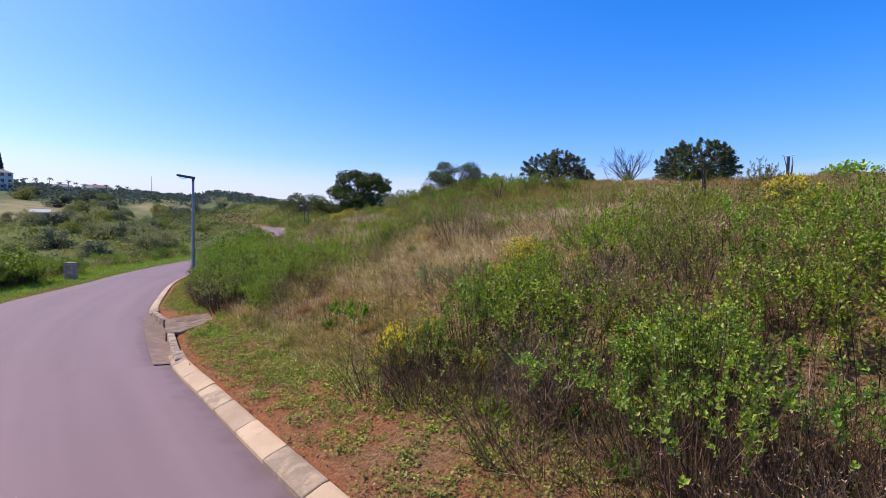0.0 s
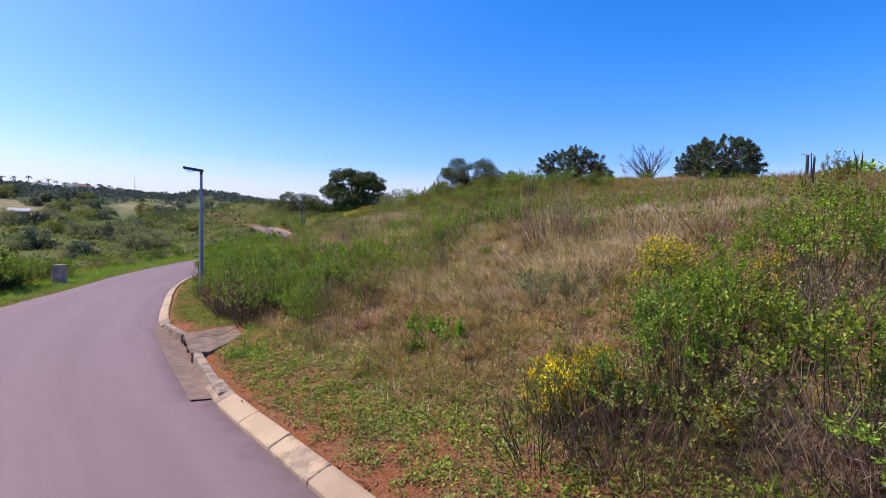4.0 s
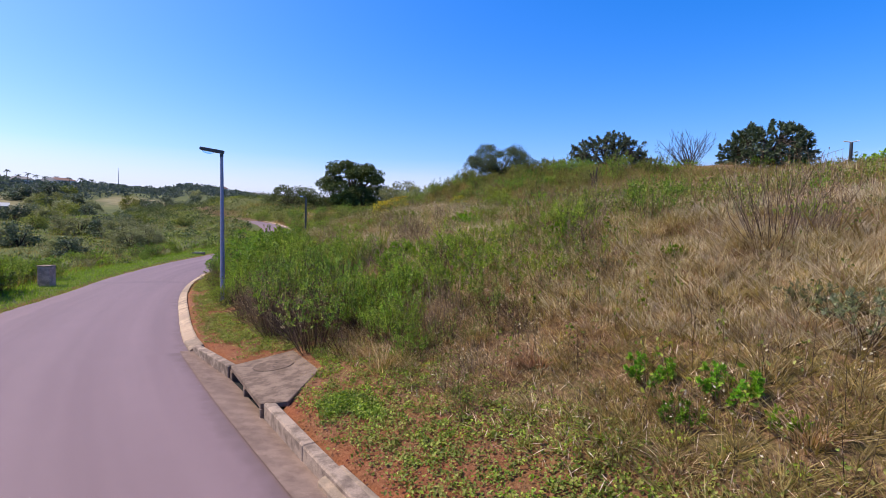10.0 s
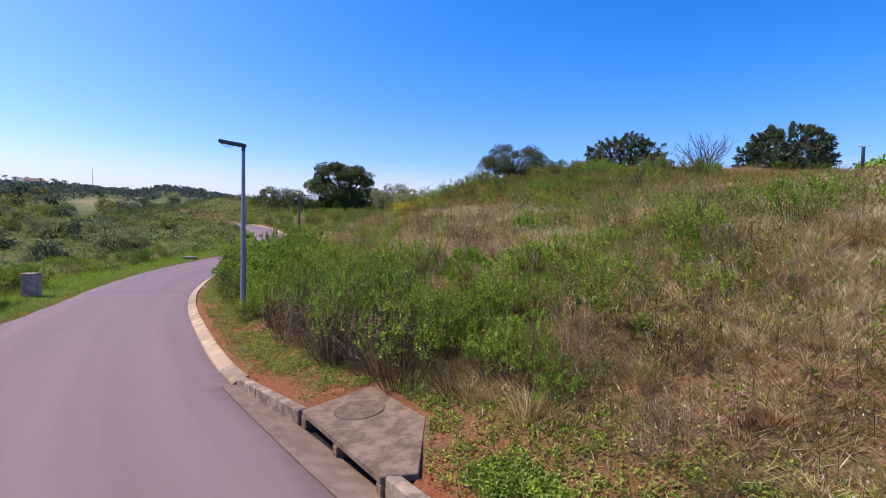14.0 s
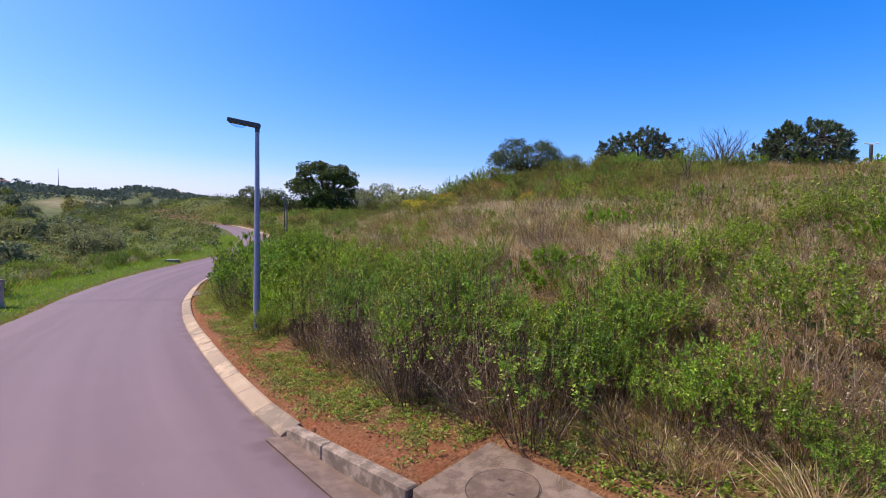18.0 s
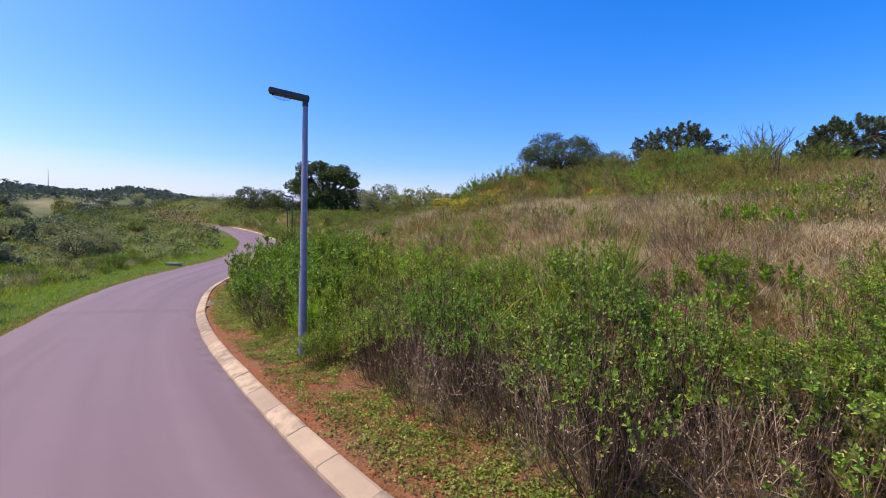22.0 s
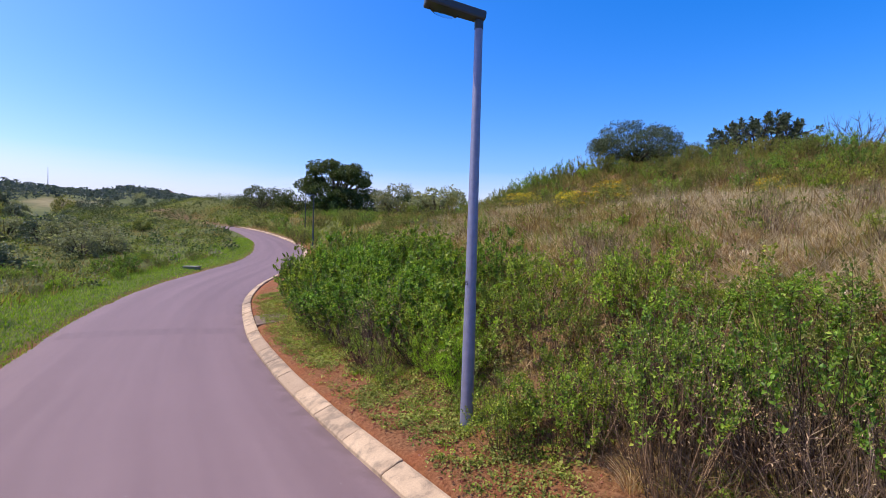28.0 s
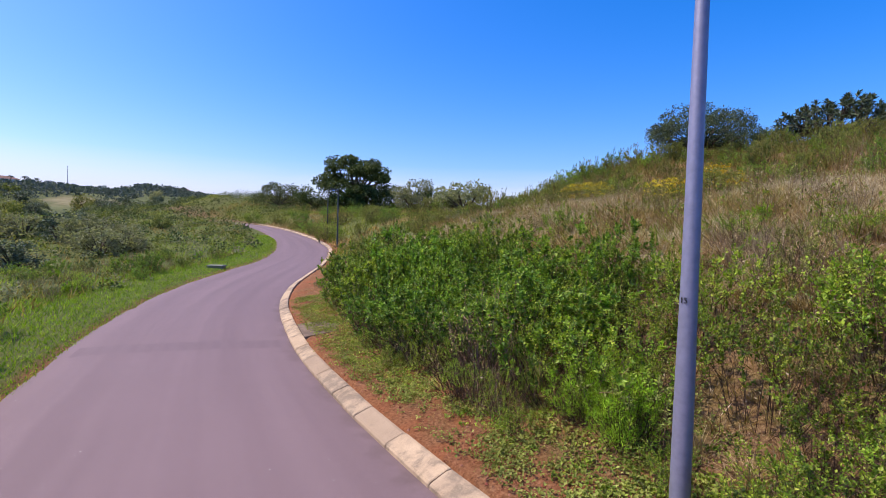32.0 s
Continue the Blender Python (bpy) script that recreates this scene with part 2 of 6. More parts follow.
def make_asphalt(name, dark=1.0):
    m, n, l, b = material(name, 0.72, 0.35)
    uv = n.new("ShaderNodeUVMap")
    uv.uv_map = "along"
    mp = n.new("ShaderNodeMapping")
    mp.inputs["Scale"].default_value = (0.760, 0.023, 0.760)
    l.new(uv.outputs[0], mp.inputs[0])
    streak = noise_node(n, l, 1.7, 3.0, 0.5, mp.outputs[0])
    grit, patch = noise_node(n, l, 260.0, 3.0, 0.8), noise_node(n, l, 0.7, 5.0)
    c = ramp(n, l, streak, [(0.3, (0.140, 0.088, 0.089)), (0.7, (0.198, 0.131, 0.132))])
    c = mix(n, l, mix(n, l, 1.0, patch, (0.5, 0.5, 0.5), "MULTIPLY"), c, (0.136, 0.089, 0.087))
    c = mix(n, l, 0.5, c, ramp(n, l, grit, [(0.3, (0.25, 0.25, 0.25)), (0.7, (0.9, 0.9, 0.9))]), "OVERLAY")
    spot = ramp(n, l, noise_node(n, l, 22.0, 1.0), [(0.79, (0, 0, 0)), (0.81, (1, 1, 1))])
    c = mix(n, l, spot, c, (0.319, 0.289, 0.274))
    c = mix(n, l, 1.0, c, (dark, dark, dark), "MULTIPLY")
    cut = n.new("ShaderNodeSeparateXYZ")
    l.new(uv.outputs[0], cut.inputs[0])
    wash = n.new("ShaderNodeMath")                  # washed-down dirt beside the kerb
    wash.operation = "MULTIPLY_ADD"
    l.new(noise_node(n, l, 2.4, 5.0), wash.inputs[0])
    wash.inputs[1].default_value = 0.9
    l.new(cut.outputs["X"], wash.inputs[2])
    c = mix(n, l, ramp(n, l, div5(n, l, wash.outputs[0]), [(0.955, (0, 0, 0)), (1.0, (0.5, 0.5, 0.5))]), c, (0.095, 0.060, 0.050))
    l.new(c, b.inputs["Base Color"])
    bump(n, l, b, grit, 0.35, 0.004)
    return m


ASPHALT, ASPHALT_DARK = make_asphalt("asphalt"), make_asphalt("asphalt_patch", 0.93)


def make_concrete(name, lo, hi, stain=(0.076, 0.065, 0.053), stained=0.55, clean=0.1):
    m, n, l, b = material(name, 0.88, 0.2)
    info = n.new("ShaderNodeObjectInfo")
    base = ramp(n, l, info.outputs["Random"], [(0.0, lo), (0.35, hi), (0.75, hi), (1.0, lo)])
    blot, grit = noise_node(n, l, 5.0, 7.0, 0.65), noise_node(n, l, 90.0, 4.0, 0.7)
    rnd = n.new("ShaderNodeMath")
    rnd.operation = "MULTIPLY_ADD"
    l.new(info.outputs["Random"], rnd.inputs[0])
    rnd.inputs[1].default_value, rnd.inputs[2].default_value = clean, 0.0
    sub = n.new("ShaderNodeMath")
    sub.operation = "SUBTRACT"
    l.new(blot, sub.inputs[0])
    l.new(rnd.outputs[0], sub.inputs[1])
    c = mix(n, l, ramp(n, l, sub.outputs[0], [(0.36, (0, 0, 0)), (0.52, (stained, stained, stained))]), base, stain)
    c = mix(n, l, ramp(n, l, noise_node(n, l, 1.7, 4.0), [(0.4, (0, 0, 0)), (0.65, (1, 1, 1))]), mix(n, l, 1.0, c, (0.90, 0.88, 0.86), "MULTIPLY"), mix(n, l, 1.0, c, (1.08, 1.07, 1.05), "MULTIPLY"))
    c = mix(n, l, ramp(n, l, noise_node(n, l, 31.0, 5.0, 0.7), [(0.64, (0, 0, 0)), (0.72, (0.45, 0.45, 0.45))]), c, tuple(min(1.0, v * 1.7) for v in hi))
    c = mix(n, l, 0.5, c, ramp(n, l, grit, [(0.3, (0.3, 0.3, 0.3)), (0.7, (0.8, 0.8, 0.8))]), "OVERLAY")
    l.new(c, b.inputs["Base Color"])
    bump(n, l, b, grit, 0.4, 0.006)
    return m


KERB = make_concrete("kerb_concrete", (0.300, 0.220, 0.150), (0.410, 0.300, 0.196), (0.150, 0.118, 0.088), 0.65, 0.30)
SLAB = make_concrete("old_concrete", (0.172, 0.121, 0.087), (0.200, 0.143, 0.104), (0.090, 0.061, 0.043), 0.75)
GUTTER = make_concrete("gutter_concrete", (0.190, 0.130, 0.100), (0.212, 0.147, 0.113), (0.110, 0.072, 0.054), 0.5)
WORN = make_concrete("worn_kerb_concrete", (0.255, 0.190, 0.142), (0.310, 0.235, 0.175), (0.100, 0.072, 0.054), 0.75)
BOXC = make_concrete("box_concrete", (0.520, 0.335, 0.262), (0.570, 0.375, 0.295), (0.099, 0.076, 0.068), 0.5)


def plain(name, color, rough=0.5, metal=0.0, vary=0.15, scale=9.0, spec=0.4):
    m, n, l, b = material(name, rough, spec, metal)
    f = noise_node(n, l, scale, 5.0)
    lo = tuple(c * (1 - vary) for c in color)
    l.new(ramp(n, l, f, [(0.3, lo), (0.7, color)]), b.inputs["Base Color"])
    bump(n, l, b, noise_node(n, l, scale * 12, 3.0), 0.12, 0.003)
    return m


GALV = plain("galvanised_steel", (0.285, 0.280, 0.375), 0.5, 0.5, 0.2, 14.0)
GALV_DARK = plain("dark_grey_metal", (0.068, 0.076, 0.084), 0.5, 0.4)
PIT_SHADE = plain("pit_shade", (0.009, 0.008, 0.008), 0.95)
JOINT = plain("dirt_joint", (0.060, 0.042, 0.034), 0.95)
INK = plain("black_paint", (0.015, 0.015, 0.017), 0.6)
WHITE = plain("white_wall", (0.593, 0.585, 0.562), 0.8)
ROOF = plain("grey_roof", (0.167, 0.160, 0.160), 0.8)
ROOF_PALE = plain("pale_roof", (0.330, 0.325, 0.320), 0.8)
ROOF_RED = plain("brown_roof", (0.198, 0.106, 0.076), 0.8)
WINDOW = plain("dark_glass", (0.023, 0.027, 0.034), 0.15)
GREEN_BOX = plain("weathered_green", (0.215, 0.210, 0.150), 0.8)
BOWL, bn, bl, bb = material("clear_bowl", 0.12, 0.5)
bb.inputs["Base Color"].default_value, bb.inputs["Transmission Weight"].default_value, bb.inputs["IOR"].default_value = (0.95, 0.96, 0.98, 1), 1.0, 1.06


# ---- plan: curves that the place follows ----
def curve(*knots):
    """A smooth function through (place, value) knots, flat outside."""
    kx, ky = np.array([k[0] for k in knots], float), np.array([k[1] for k in knots], float)
    sec = np.diff(ky) / np.diff(kx)
    km = np.concatenate([[sec[0]], np.where(sec[1:] * sec[:-1] > 0, 2 * sec[1:] * sec[:-1] / (sec[1:] + sec[:-1] + 1e-12), 0), [sec[-1]]])

    def f(v):
        v = np.asarray(v, float)
        i = np.clip(np.searchsorted(kx, v) - 1, 0, len(kx) - 2)
        h = kx[i + 1] - kx[i]
        t = np.clip((v - kx[i]) / h, 0, 1)
        return ((1 + 2 * t) * ky[i] + t * h * km[i]) * (1 - t) ** 2 + ((3 - 2 * t) * ky[i + 1] + (t - 1) * h * km[i + 1]) * t * t
    return f


kerb_x = curve((-60, 19), (-40, 13.3), (-20, 7.6), (-10, 4.85), (-2.4, 2.9), (1.4, 2.02), (3.2, 1.62), (6.2, 1.3), (8.5, 1.02), (10.9, 0.56),
               (12.5, 0.45), (15, 0.41), (18, 0.40), (20, 0.44), (22.7, 0.62), (24.2, 0.78), (27, 1.25), (30.3, 1.95), (35, 3.55), (38, 4.95),
               (45, 8.3), (57, 12.8), (69.7, 14.8), (82, 15.5), (90, 15.1), (97, 13.2), (110, 9.5), (150, 2))
left_x = curve((-60, 12), (-40, 6.5), (-20, 1.6), (-10, -0.5), (-3, -2.2), (5, -3.9), (10, -4.55), (14, -4.75), (16.4, -4.72), (19.4, -4.3), (24, -3.5),
               (26.7, -3.1), (30.4, -2.35), (36, -0.65), (42.4, 2.3), (48.2, 5.26), (55.4, 8.0), (68, 10.7), (87, 12.1), (97, 9.5), (110, 5.8), (150, -2))
level = curve((-60, 1.2), (-40, 0.6), (-10, -0.45), (0, -0.78), (3.4, -0.91), (10.7, -1.16), (17, -1.33), (30, -1.45), (45, -1.25), (60, -0.55),
              (92, 1.0), (120, 2.0), (150, 3.0), (220, 4))
rise = curve((0, -0.06), (0.17, -0.06), (0.32, 0.11), (1.2, 0.2), (2, 0.42), (3, 0.8), (4, 1.3), (5, 1.82), (6, 2.3), (8, 2.85), (11, 3.5), (17, 4.6),
             (26, 5.5), (34, 6.0), (42, 6.0), (55, 4.2), (90, 3), (140, 2))
drop = curve((0, -0.05), (0.25, 0.03), (1.5, 0.05), (5, -0.15), (20, -0.9), (50, -1.3), (100, -0.8), (200, 0))
fade = curve((-60, 0.95), (6, 0.97), (13, 1), (20, 1.12), (30, 1.13), (45, 1.0), (92, 0.6), (150, 0.5))
far_z = curve((0, 0), (100, -0.8), (150, 1), (210, 6.5), (250, 11.5), (320, 18), (400, 23), (480, 26), (600, 28), (900, 16), (2000, 4), (4000, 0))
skyline = curve((-40, 0.95), (-16, 0.92), (-9, 0.87), (-5, 0.84), (-1.5, 0.79), (1.2, 0.97), (3.2, 0.96), (6, 0.85), (9, 0.75), (14, 0.68), (60, 0.7))
LATTICE = np.random.RandomState(7).rand(128, 128)


def vnoise(x, y, size, shift=0):
    """Smooth value noise, 0 to 1, with cells of that size."""
    u, v = np.asarray(x, float) / size + 31.7 * shift + 500, np.asarray(y, float) / size + 17.3 * shift + 500
    i, j = np.floor(u).astype(int), np.floor(v).astype(int)
    a, b = u - i, v - j
    a, b = a * a * (3 - 2 * a), b * b * (3 - 2 * b)
    g = lambda p, q: LATTICE[p % 128, q % 128]
    return (g(i, j) * (1 - a) + g(i + 1, j) * a) * (1 - b) + (g(i, j + 1) * (1 - a) + g(i + 1, j + 1) * a) * b


def slant(y):
    d = (kerb_x(np.asarray(y) + 0.5) - kerb_x(np.asarray(y) - 0.5))
    return 1 / np.sqrt(1 + d * d)


def mound(x, y):
    return 3.5 * np.exp(-((x - 20) / 25) ** 2 - ((y - 130) / 19) ** 2)


def ease(v, lo, hi):
    t = np.clip((v - lo) / (hi - lo), 0, 1)
    return t * t * (3 - 2 * t)


def bank(s, y):
    """A hollow and then a steeper bank below the ridge, the lower shoulder at the start, and earth heaped round the inlet."""
    up = ease(y, 12, 19) * (1 - ease(y, 36, 48))
    k = s + 0.3 * np.clip(y - 24, 0, 10)
    return up * ((0.34 + 0.42 * ease(y, 21, 29)) * ease(k, 13, 18.5) - 0.38 * np.exp(-((s - 12) / 2.2) ** 2)) - 0.6 * ease(s, 9, 16) * (1 - ease(y, -1, 7)) + 0.028 * ease(s, 0.42, 0.8) * (1 - ease(s, 2, 3)) * ease(y, 4.6, 5.8) * (1 - ease(y, 8.6, 9.6))


def height(x, y):
    x, y = np.asarray(x, float), np.asarray(y, float)
    c = slant(y)
    s, sl = (x - kerb_x(y)) * c, (left_x(y) - x) * c
    rough = (vnoise(x, y, 2.3, 1) - 0.5) * 0.22 + (vnoise(x, y, 0.8, 2) - 0.5) * 0.15
    near = level(y) + np.where(s > 0, rise(s) * (1 + (fade(y) - 1) * np.clip((s - 3) / 7, 0, 1)) + rough * np.clip((s - 0.6) / 2.5, 0, 1) * 1.2,
                               np.where(sl > 0, drop(sl) + rough * np.clip((sl - 0.8) / 4, 0, 1), -0.06))
    near = near + bank(s, y)
    near = near - 0.35 * ((y > 6.3) & (y < 8.55) & (s > -0.05) & (s < 0.92) & (s < 0.3 + (y - 6.2) * 0.58))
    near = near - 0.3 * ((y > 3.2) & (y < 10.9) & (s > -0.9) & (s < 0.12))
    r = np.hypot(x - 5, y - 20)
    w = np.clip((r - 95) / 55, 0, 1)
    w = w * w * (3 - 2 * w)
    hills = far_z(r) * skyline(np.degrees(np.arctan2(x - 0.5, y - 3))) * (0.9 + 0.2 * vnoise(x, y, 110, 3)) * (0.95 + 0.1 * vnoise(x, y, 40, 4))
    return near * (1 - w) + hills * w + mound(x, y)


def spot(s, y):
    """World place on the ground, s metres beside the kerb's foot (positive: up the hillside)."""
    x = kerb_x(y) + s / slant(y)
    return np.array([x, y, height(x, y)]) if np.ndim(x) == 0 else np.stack([x, np.asarray(y, float), height(x, y)], -1)


# ---- mesh helpers ----
def np_mesh(name, verts, faces, mat, smooth=False):
    verts, faces = np.asarray(verts, np.float32).reshape(-1, 3), np.asarray(faces, np.int32)
    k = faces.shape[1]
    me = bpy.data.meshes.new(name)
    me.vertices.add(len(verts))
    me.vertices.foreach_set("co", verts.ravel())
    me.loops.add(faces.size)
    me.loops.foreach_set("vertex_index", faces.ravel())
    me.polygons.add(len(faces))
    me.polygons.foreach_set("loop_start", np.arange(0, faces.size, k, dtype=np.int32))
    me.polygons.foreach_set("use_smooth", np.full(len(faces), smooth))
    me.update(calc_edges=True)
    me.materials.append(mat)
    return me


def bm_mesh(name, bm, mat, smooth=False):
    me = bpy.data.meshes.new(name)
    bmesh.ops.recalc_face_normals(bm, faces=bm.faces)
    if smooth:
        for f in bm.faces:
            f.smooth = True
    bm.to_mesh(me)
    bm.free()
    me.materials.append(mat)
    return me


def part(name, me, parent, label="", at=None):
    ob = new(name, me)
    ob.parent = parent
    if at is not None:
        ob.matrix_basis = at
    return tagged(ob, label)


def thing(name, place, label, category, group="", turn=0.0, scale=1.0):
    ob = new(name)
    ob.empty_display_size = 0.2
    ob.matrix_basis = pose(*[float(v) for v in place], 0, 0, turn) @ Matrix.Scale(scale, 4)
    return tagged(ob, label, category, group)


def box(bm, lo, hi, bevel=0.0, taper=1.0):
    g = bmesh.ops.create_cube(bm, size=1)["verts"]
    mid = [(a + b) / 2 for a, b in zip(lo, hi)]
    for v in g:
        k = taper if v.co.z > 0 else 1.0
        v.co = Vector((mid[0] + v.co.x * k * (hi[0] - lo[0]), mid[1] + v.co.y * k * (hi[1] - lo[1]), mid[2] + v.co.z * (hi[2] - lo[2])))
    if bevel:
        es = {e for v in g for e in v.link_edges}
        bmesh.ops.bevel(bm, geom=list(es), offset=bevel, segments=2, affect="EDGES", profile=0.5)


def tubes(paths, r0, r1, sides=3):
    """Verts and quads of tapered tubes along paths (n, k, 3)."""
    p = np.asarray(paths, float)
    n, k, _ = p.shape
    tan = np.gradient(p, axis=1)
    tan /= np.linalg.norm(tan, axis=2, keepdims=True) + 1e-9
    ref = np.where(np.abs(tan[..., 2:3]) > 0.8, np.array([1.0, 0, 0]), np.array([0, 0, 1.0]))
    u = np.cross(tan, ref)
    u /= np.linalg.norm(u, axis=2, keepdims=True) + 1e-9
    v = np.cross(tan, u)
    r = (np.asarray(r0, float).reshape(-1, 1) * (1 - np.linspace(0, 1, k)) + np.asarray(r1, float).reshape(-1, 1) * np.linspace(0, 1, k))[..., None, None]
    a = np.arange(sides) * 2 * np.pi / sides
    ring = p[:, :, None] + r * (np.cos(a)[:, None] * u[:, :, None] + np.sin(a)[:, None] * v[:, :, None])
    idx = np.arange(n * k * sides).reshape(n, k, sides)
    nxt = np.roll(idx, -1, axis=2)
    quads = np.stack([idx[:, :-1], nxt[:, :-1], nxt[:, 1:], idx[:, 1:]], -1).reshape(-1, 4)
    return ring.reshape(-1, 3), quads


def unit(v):
    return v / (np.linalg.norm(v, axis=-1, keepdims=True) + 1e-9)


def leaf_quads(c, size, rng, up=0.5, slim=0.32, out=None):
    """Verts and quads of pointed leaves, slightly folded, centred on c."""
    n = len(c)
    d = rng.normal(size=(n, 3))
    if out is not None:
        d += out * 1.2
    d = unit(d)
    nor = rng.normal(size=(n, 3)) * (1 - up)
    nor[:, 2] += up * 1.5
    sde = unit(np.cross(d, nor))
    nor = np.cross(sde, d)
    L = np.asarray(size, float).reshape(-1, 1) * np.ones((n, 1))
    w = L * slim
    vs = np.stack([c - d * L * 0.5, c + sde * w + nor * w * 0.35, c + d * L * 0.5, c - sde * w + nor * w * 0.35], 1)
    return vs.reshape(-1, 3), np.arange(n * 4).reshape(n, 4)


def blade_quads(root, tall, wide, rng, lean=0.4, segs=2, wind=(0.15, -0.1), fall=None):
    n = len(root)
    az = rng.uniform(0, 2 * np.pi, n)
    sde = np.stack([np.cos(az), np.sin(az), np.zeros(n)], -1)
    fall = rng.normal(size=(n, 3)) * 0.7 + np.array([*wind, 0]) if fall is None else fall
    fall[:, 2] = 0
    k = np.asarray(tall, float).reshape(-1, 1) * np.ones((n, 1))
    w = np.asarray(wide, float).reshape(-1, 1) * np.ones((n, 1))
    rows = []
    for j in range(segs + 1):
        t = j / segs
        c = root + fall * k * lean * t ** 1.7
        c[:, 2] += (k * t * (1 - 0.25 * lean * t))[:, 0]
        ww = w * (1 - 0.88 * t) * 0.5
        rows += [c - sde * ww, c + sde * ww]
    vs = np.stack(rows, 1)
    m = 2 * (segs + 1)
    idx = np.arange(n * m).reshape(n, m)
    q = np.concatenate([np.stack([idx[:, 2 * j], idx[:, 2 * j + 1], idx[:, 2 * j + 3], idx[:, 2 * j + 2]], -1) for j in range(segs)])
    return vs.reshape(-1, 3), q


def tuft_quads(p, per, tall, wide, rng, wideness=0.06, lean=0.9, segs=2):
    """Grass in tufts: blades that spring from each root and fall outwards."""
    i = np.repeat(np.arange(len(p)), per)
    a, r = rng.uniform(0, 2 * np.pi, len(i)), rng.uniform(0, 1, len(i)) ** 0.7
    d = np.stack([np.cos(a) * r, np.sin(a) * r, np.zeros(len(i))], -1)
    k = np.repeat(rng.uniform(0.65, 1.3, len(p)), per)
    root = p[i] + d * wideness * k[:, None]
    root[:, 2] -= 0.015
    t = rng.uniform(tall[0], tall[1], len(i)) * k
    return blade_quads(root, t, rng.uniform(wide[0], wide[1], len(i)), rng, lean, segs, fall=d * 1.1 + rng.normal(size=d.shape) * 0.25 * np.array([1, 1, 0]))


def merge(*sets):
    vs, fs, o = [], [], 0
    for v, f in sets:
        vs.append(v)
        fs.append(f + o)
        o += len(v)
    return np.concatenate(vs), np.concatenate(fs)


# ---- ground, road, kerb ----
def spread(lo, hi, step, ends, grow=1.16):
    mid = list(np.arange(lo, hi + 1e-6, step))
    a, d = [lo], step
    while a[-1] > ends[0]:
        d *= grow
        a.append(a[-1] - d)
    b, d = [mid[-1]], step
    while b[-1] < ends[1]:
        d *= grow
        b.append(b[-1] + d)
    return np.array(a[:0:-1] + mid + b[1:])


def make_ground_sheet():
    gx, gy = spread(-6, 14, 0.15, (-3500, 3500), 1.1), spread(-8, 34, 0.26, (-3500, 3500), 1.09)
    X, Y = np.meshgrid(gx, gy, indexing="ij")
    Z = height(X, Y)
    idx = np.arange(X.size).reshape(X.shape)
    q = np.stack([idx[:-1, :-1], idx[1:, :-1], idx[1:, 1:], idx[:-1, 1:]], -1).reshape(-1, 4)
    me = np_mesh("ground", np.stack([X, Y, Z], -1), q, GROUND, True)
    c = slant(Y)
    s, sl = (X - kerb_x(Y)) * c, (left_x(Y) - X) * c
    n1 = vnoise(X, Y, 0.7, 5) * 0.6 + vnoise(X, Y, 0.25, 6) * 0.4
    bare = np.clip(1.25 - np.abs(s - 0.5) / 1.5, 0, 1) * np.clip(n1 * 2.2 - 0.25, 0, 1) * (s > 0)
    bare = np.maximum(bare, np.clip(1.3 - s / 0.7, 0, 1) * (s > 0))
    bare = np.maximum(bare, np.clip(0.9 - sl / 0.3, 0, 1) * (sl > -0.2) * np.clip(n1 * 2 - 0.5, 0, 1)) * np.clip((70 - Y) / 15, 0, 1)
    lawn = np.maximum(np.clip(sl / 0.2, 0, 1) * np.clip(1 - (sl - 40) / 60, 0, 1), np.clip((Y - 32) / 12, 0, 0.9) * (s > 1))
    far = np.clip((np.hypot(X - 5, Y - 20) - 110) / 60, 0, 1)
    tan = X * 0
    for az, r, wa, wr in ((-14.5, 215, 3.4, 42), (-3.6, 264, 2.8, 34), (-25, 230, 5, 50)):
        A, R = np.degrees(np.arctan2(X - 0.5, Y - 3)), np.hypot(X - 0.5, Y - 3)
        tan = np.maximum(tan, np.clip((1.25 - ((A - az) / wa) ** 2 - ((R - r) / wr) ** 2 + (vnoise(X, Y, 14, 33) - 0.5) * 0.8) * 3, 0, 1))
    for k, v in (("bare", bare), ("lawn", lawn), ("far", far), ("tan", tan)):
        me.attributes.new(k, "FLOAT", "POINT").data.foreach_set("value", v.astype(np.float32).ravel())
    return tagged(new("ground", me), "red earth hillside and valley under dry grass", "ground", kind="structure")


make_ground_sheet()


def road_z(x, y):
    u = (x - left_x(y)) / (kerb_x(y) - left_x(y))
    return level(y) + mound(x, y) + 0.05 * (1 - (2 * u - 1) ** 2) - 0.012


def apron_edge(y):
    """Outer edge of the inlet's apron, where the asphalt stops."""
    return 0.40 + (10.75 - y) * (0.92 / 7.39) - 0.04 * np.sin((y - 3.36) / 7.39 * np.pi)


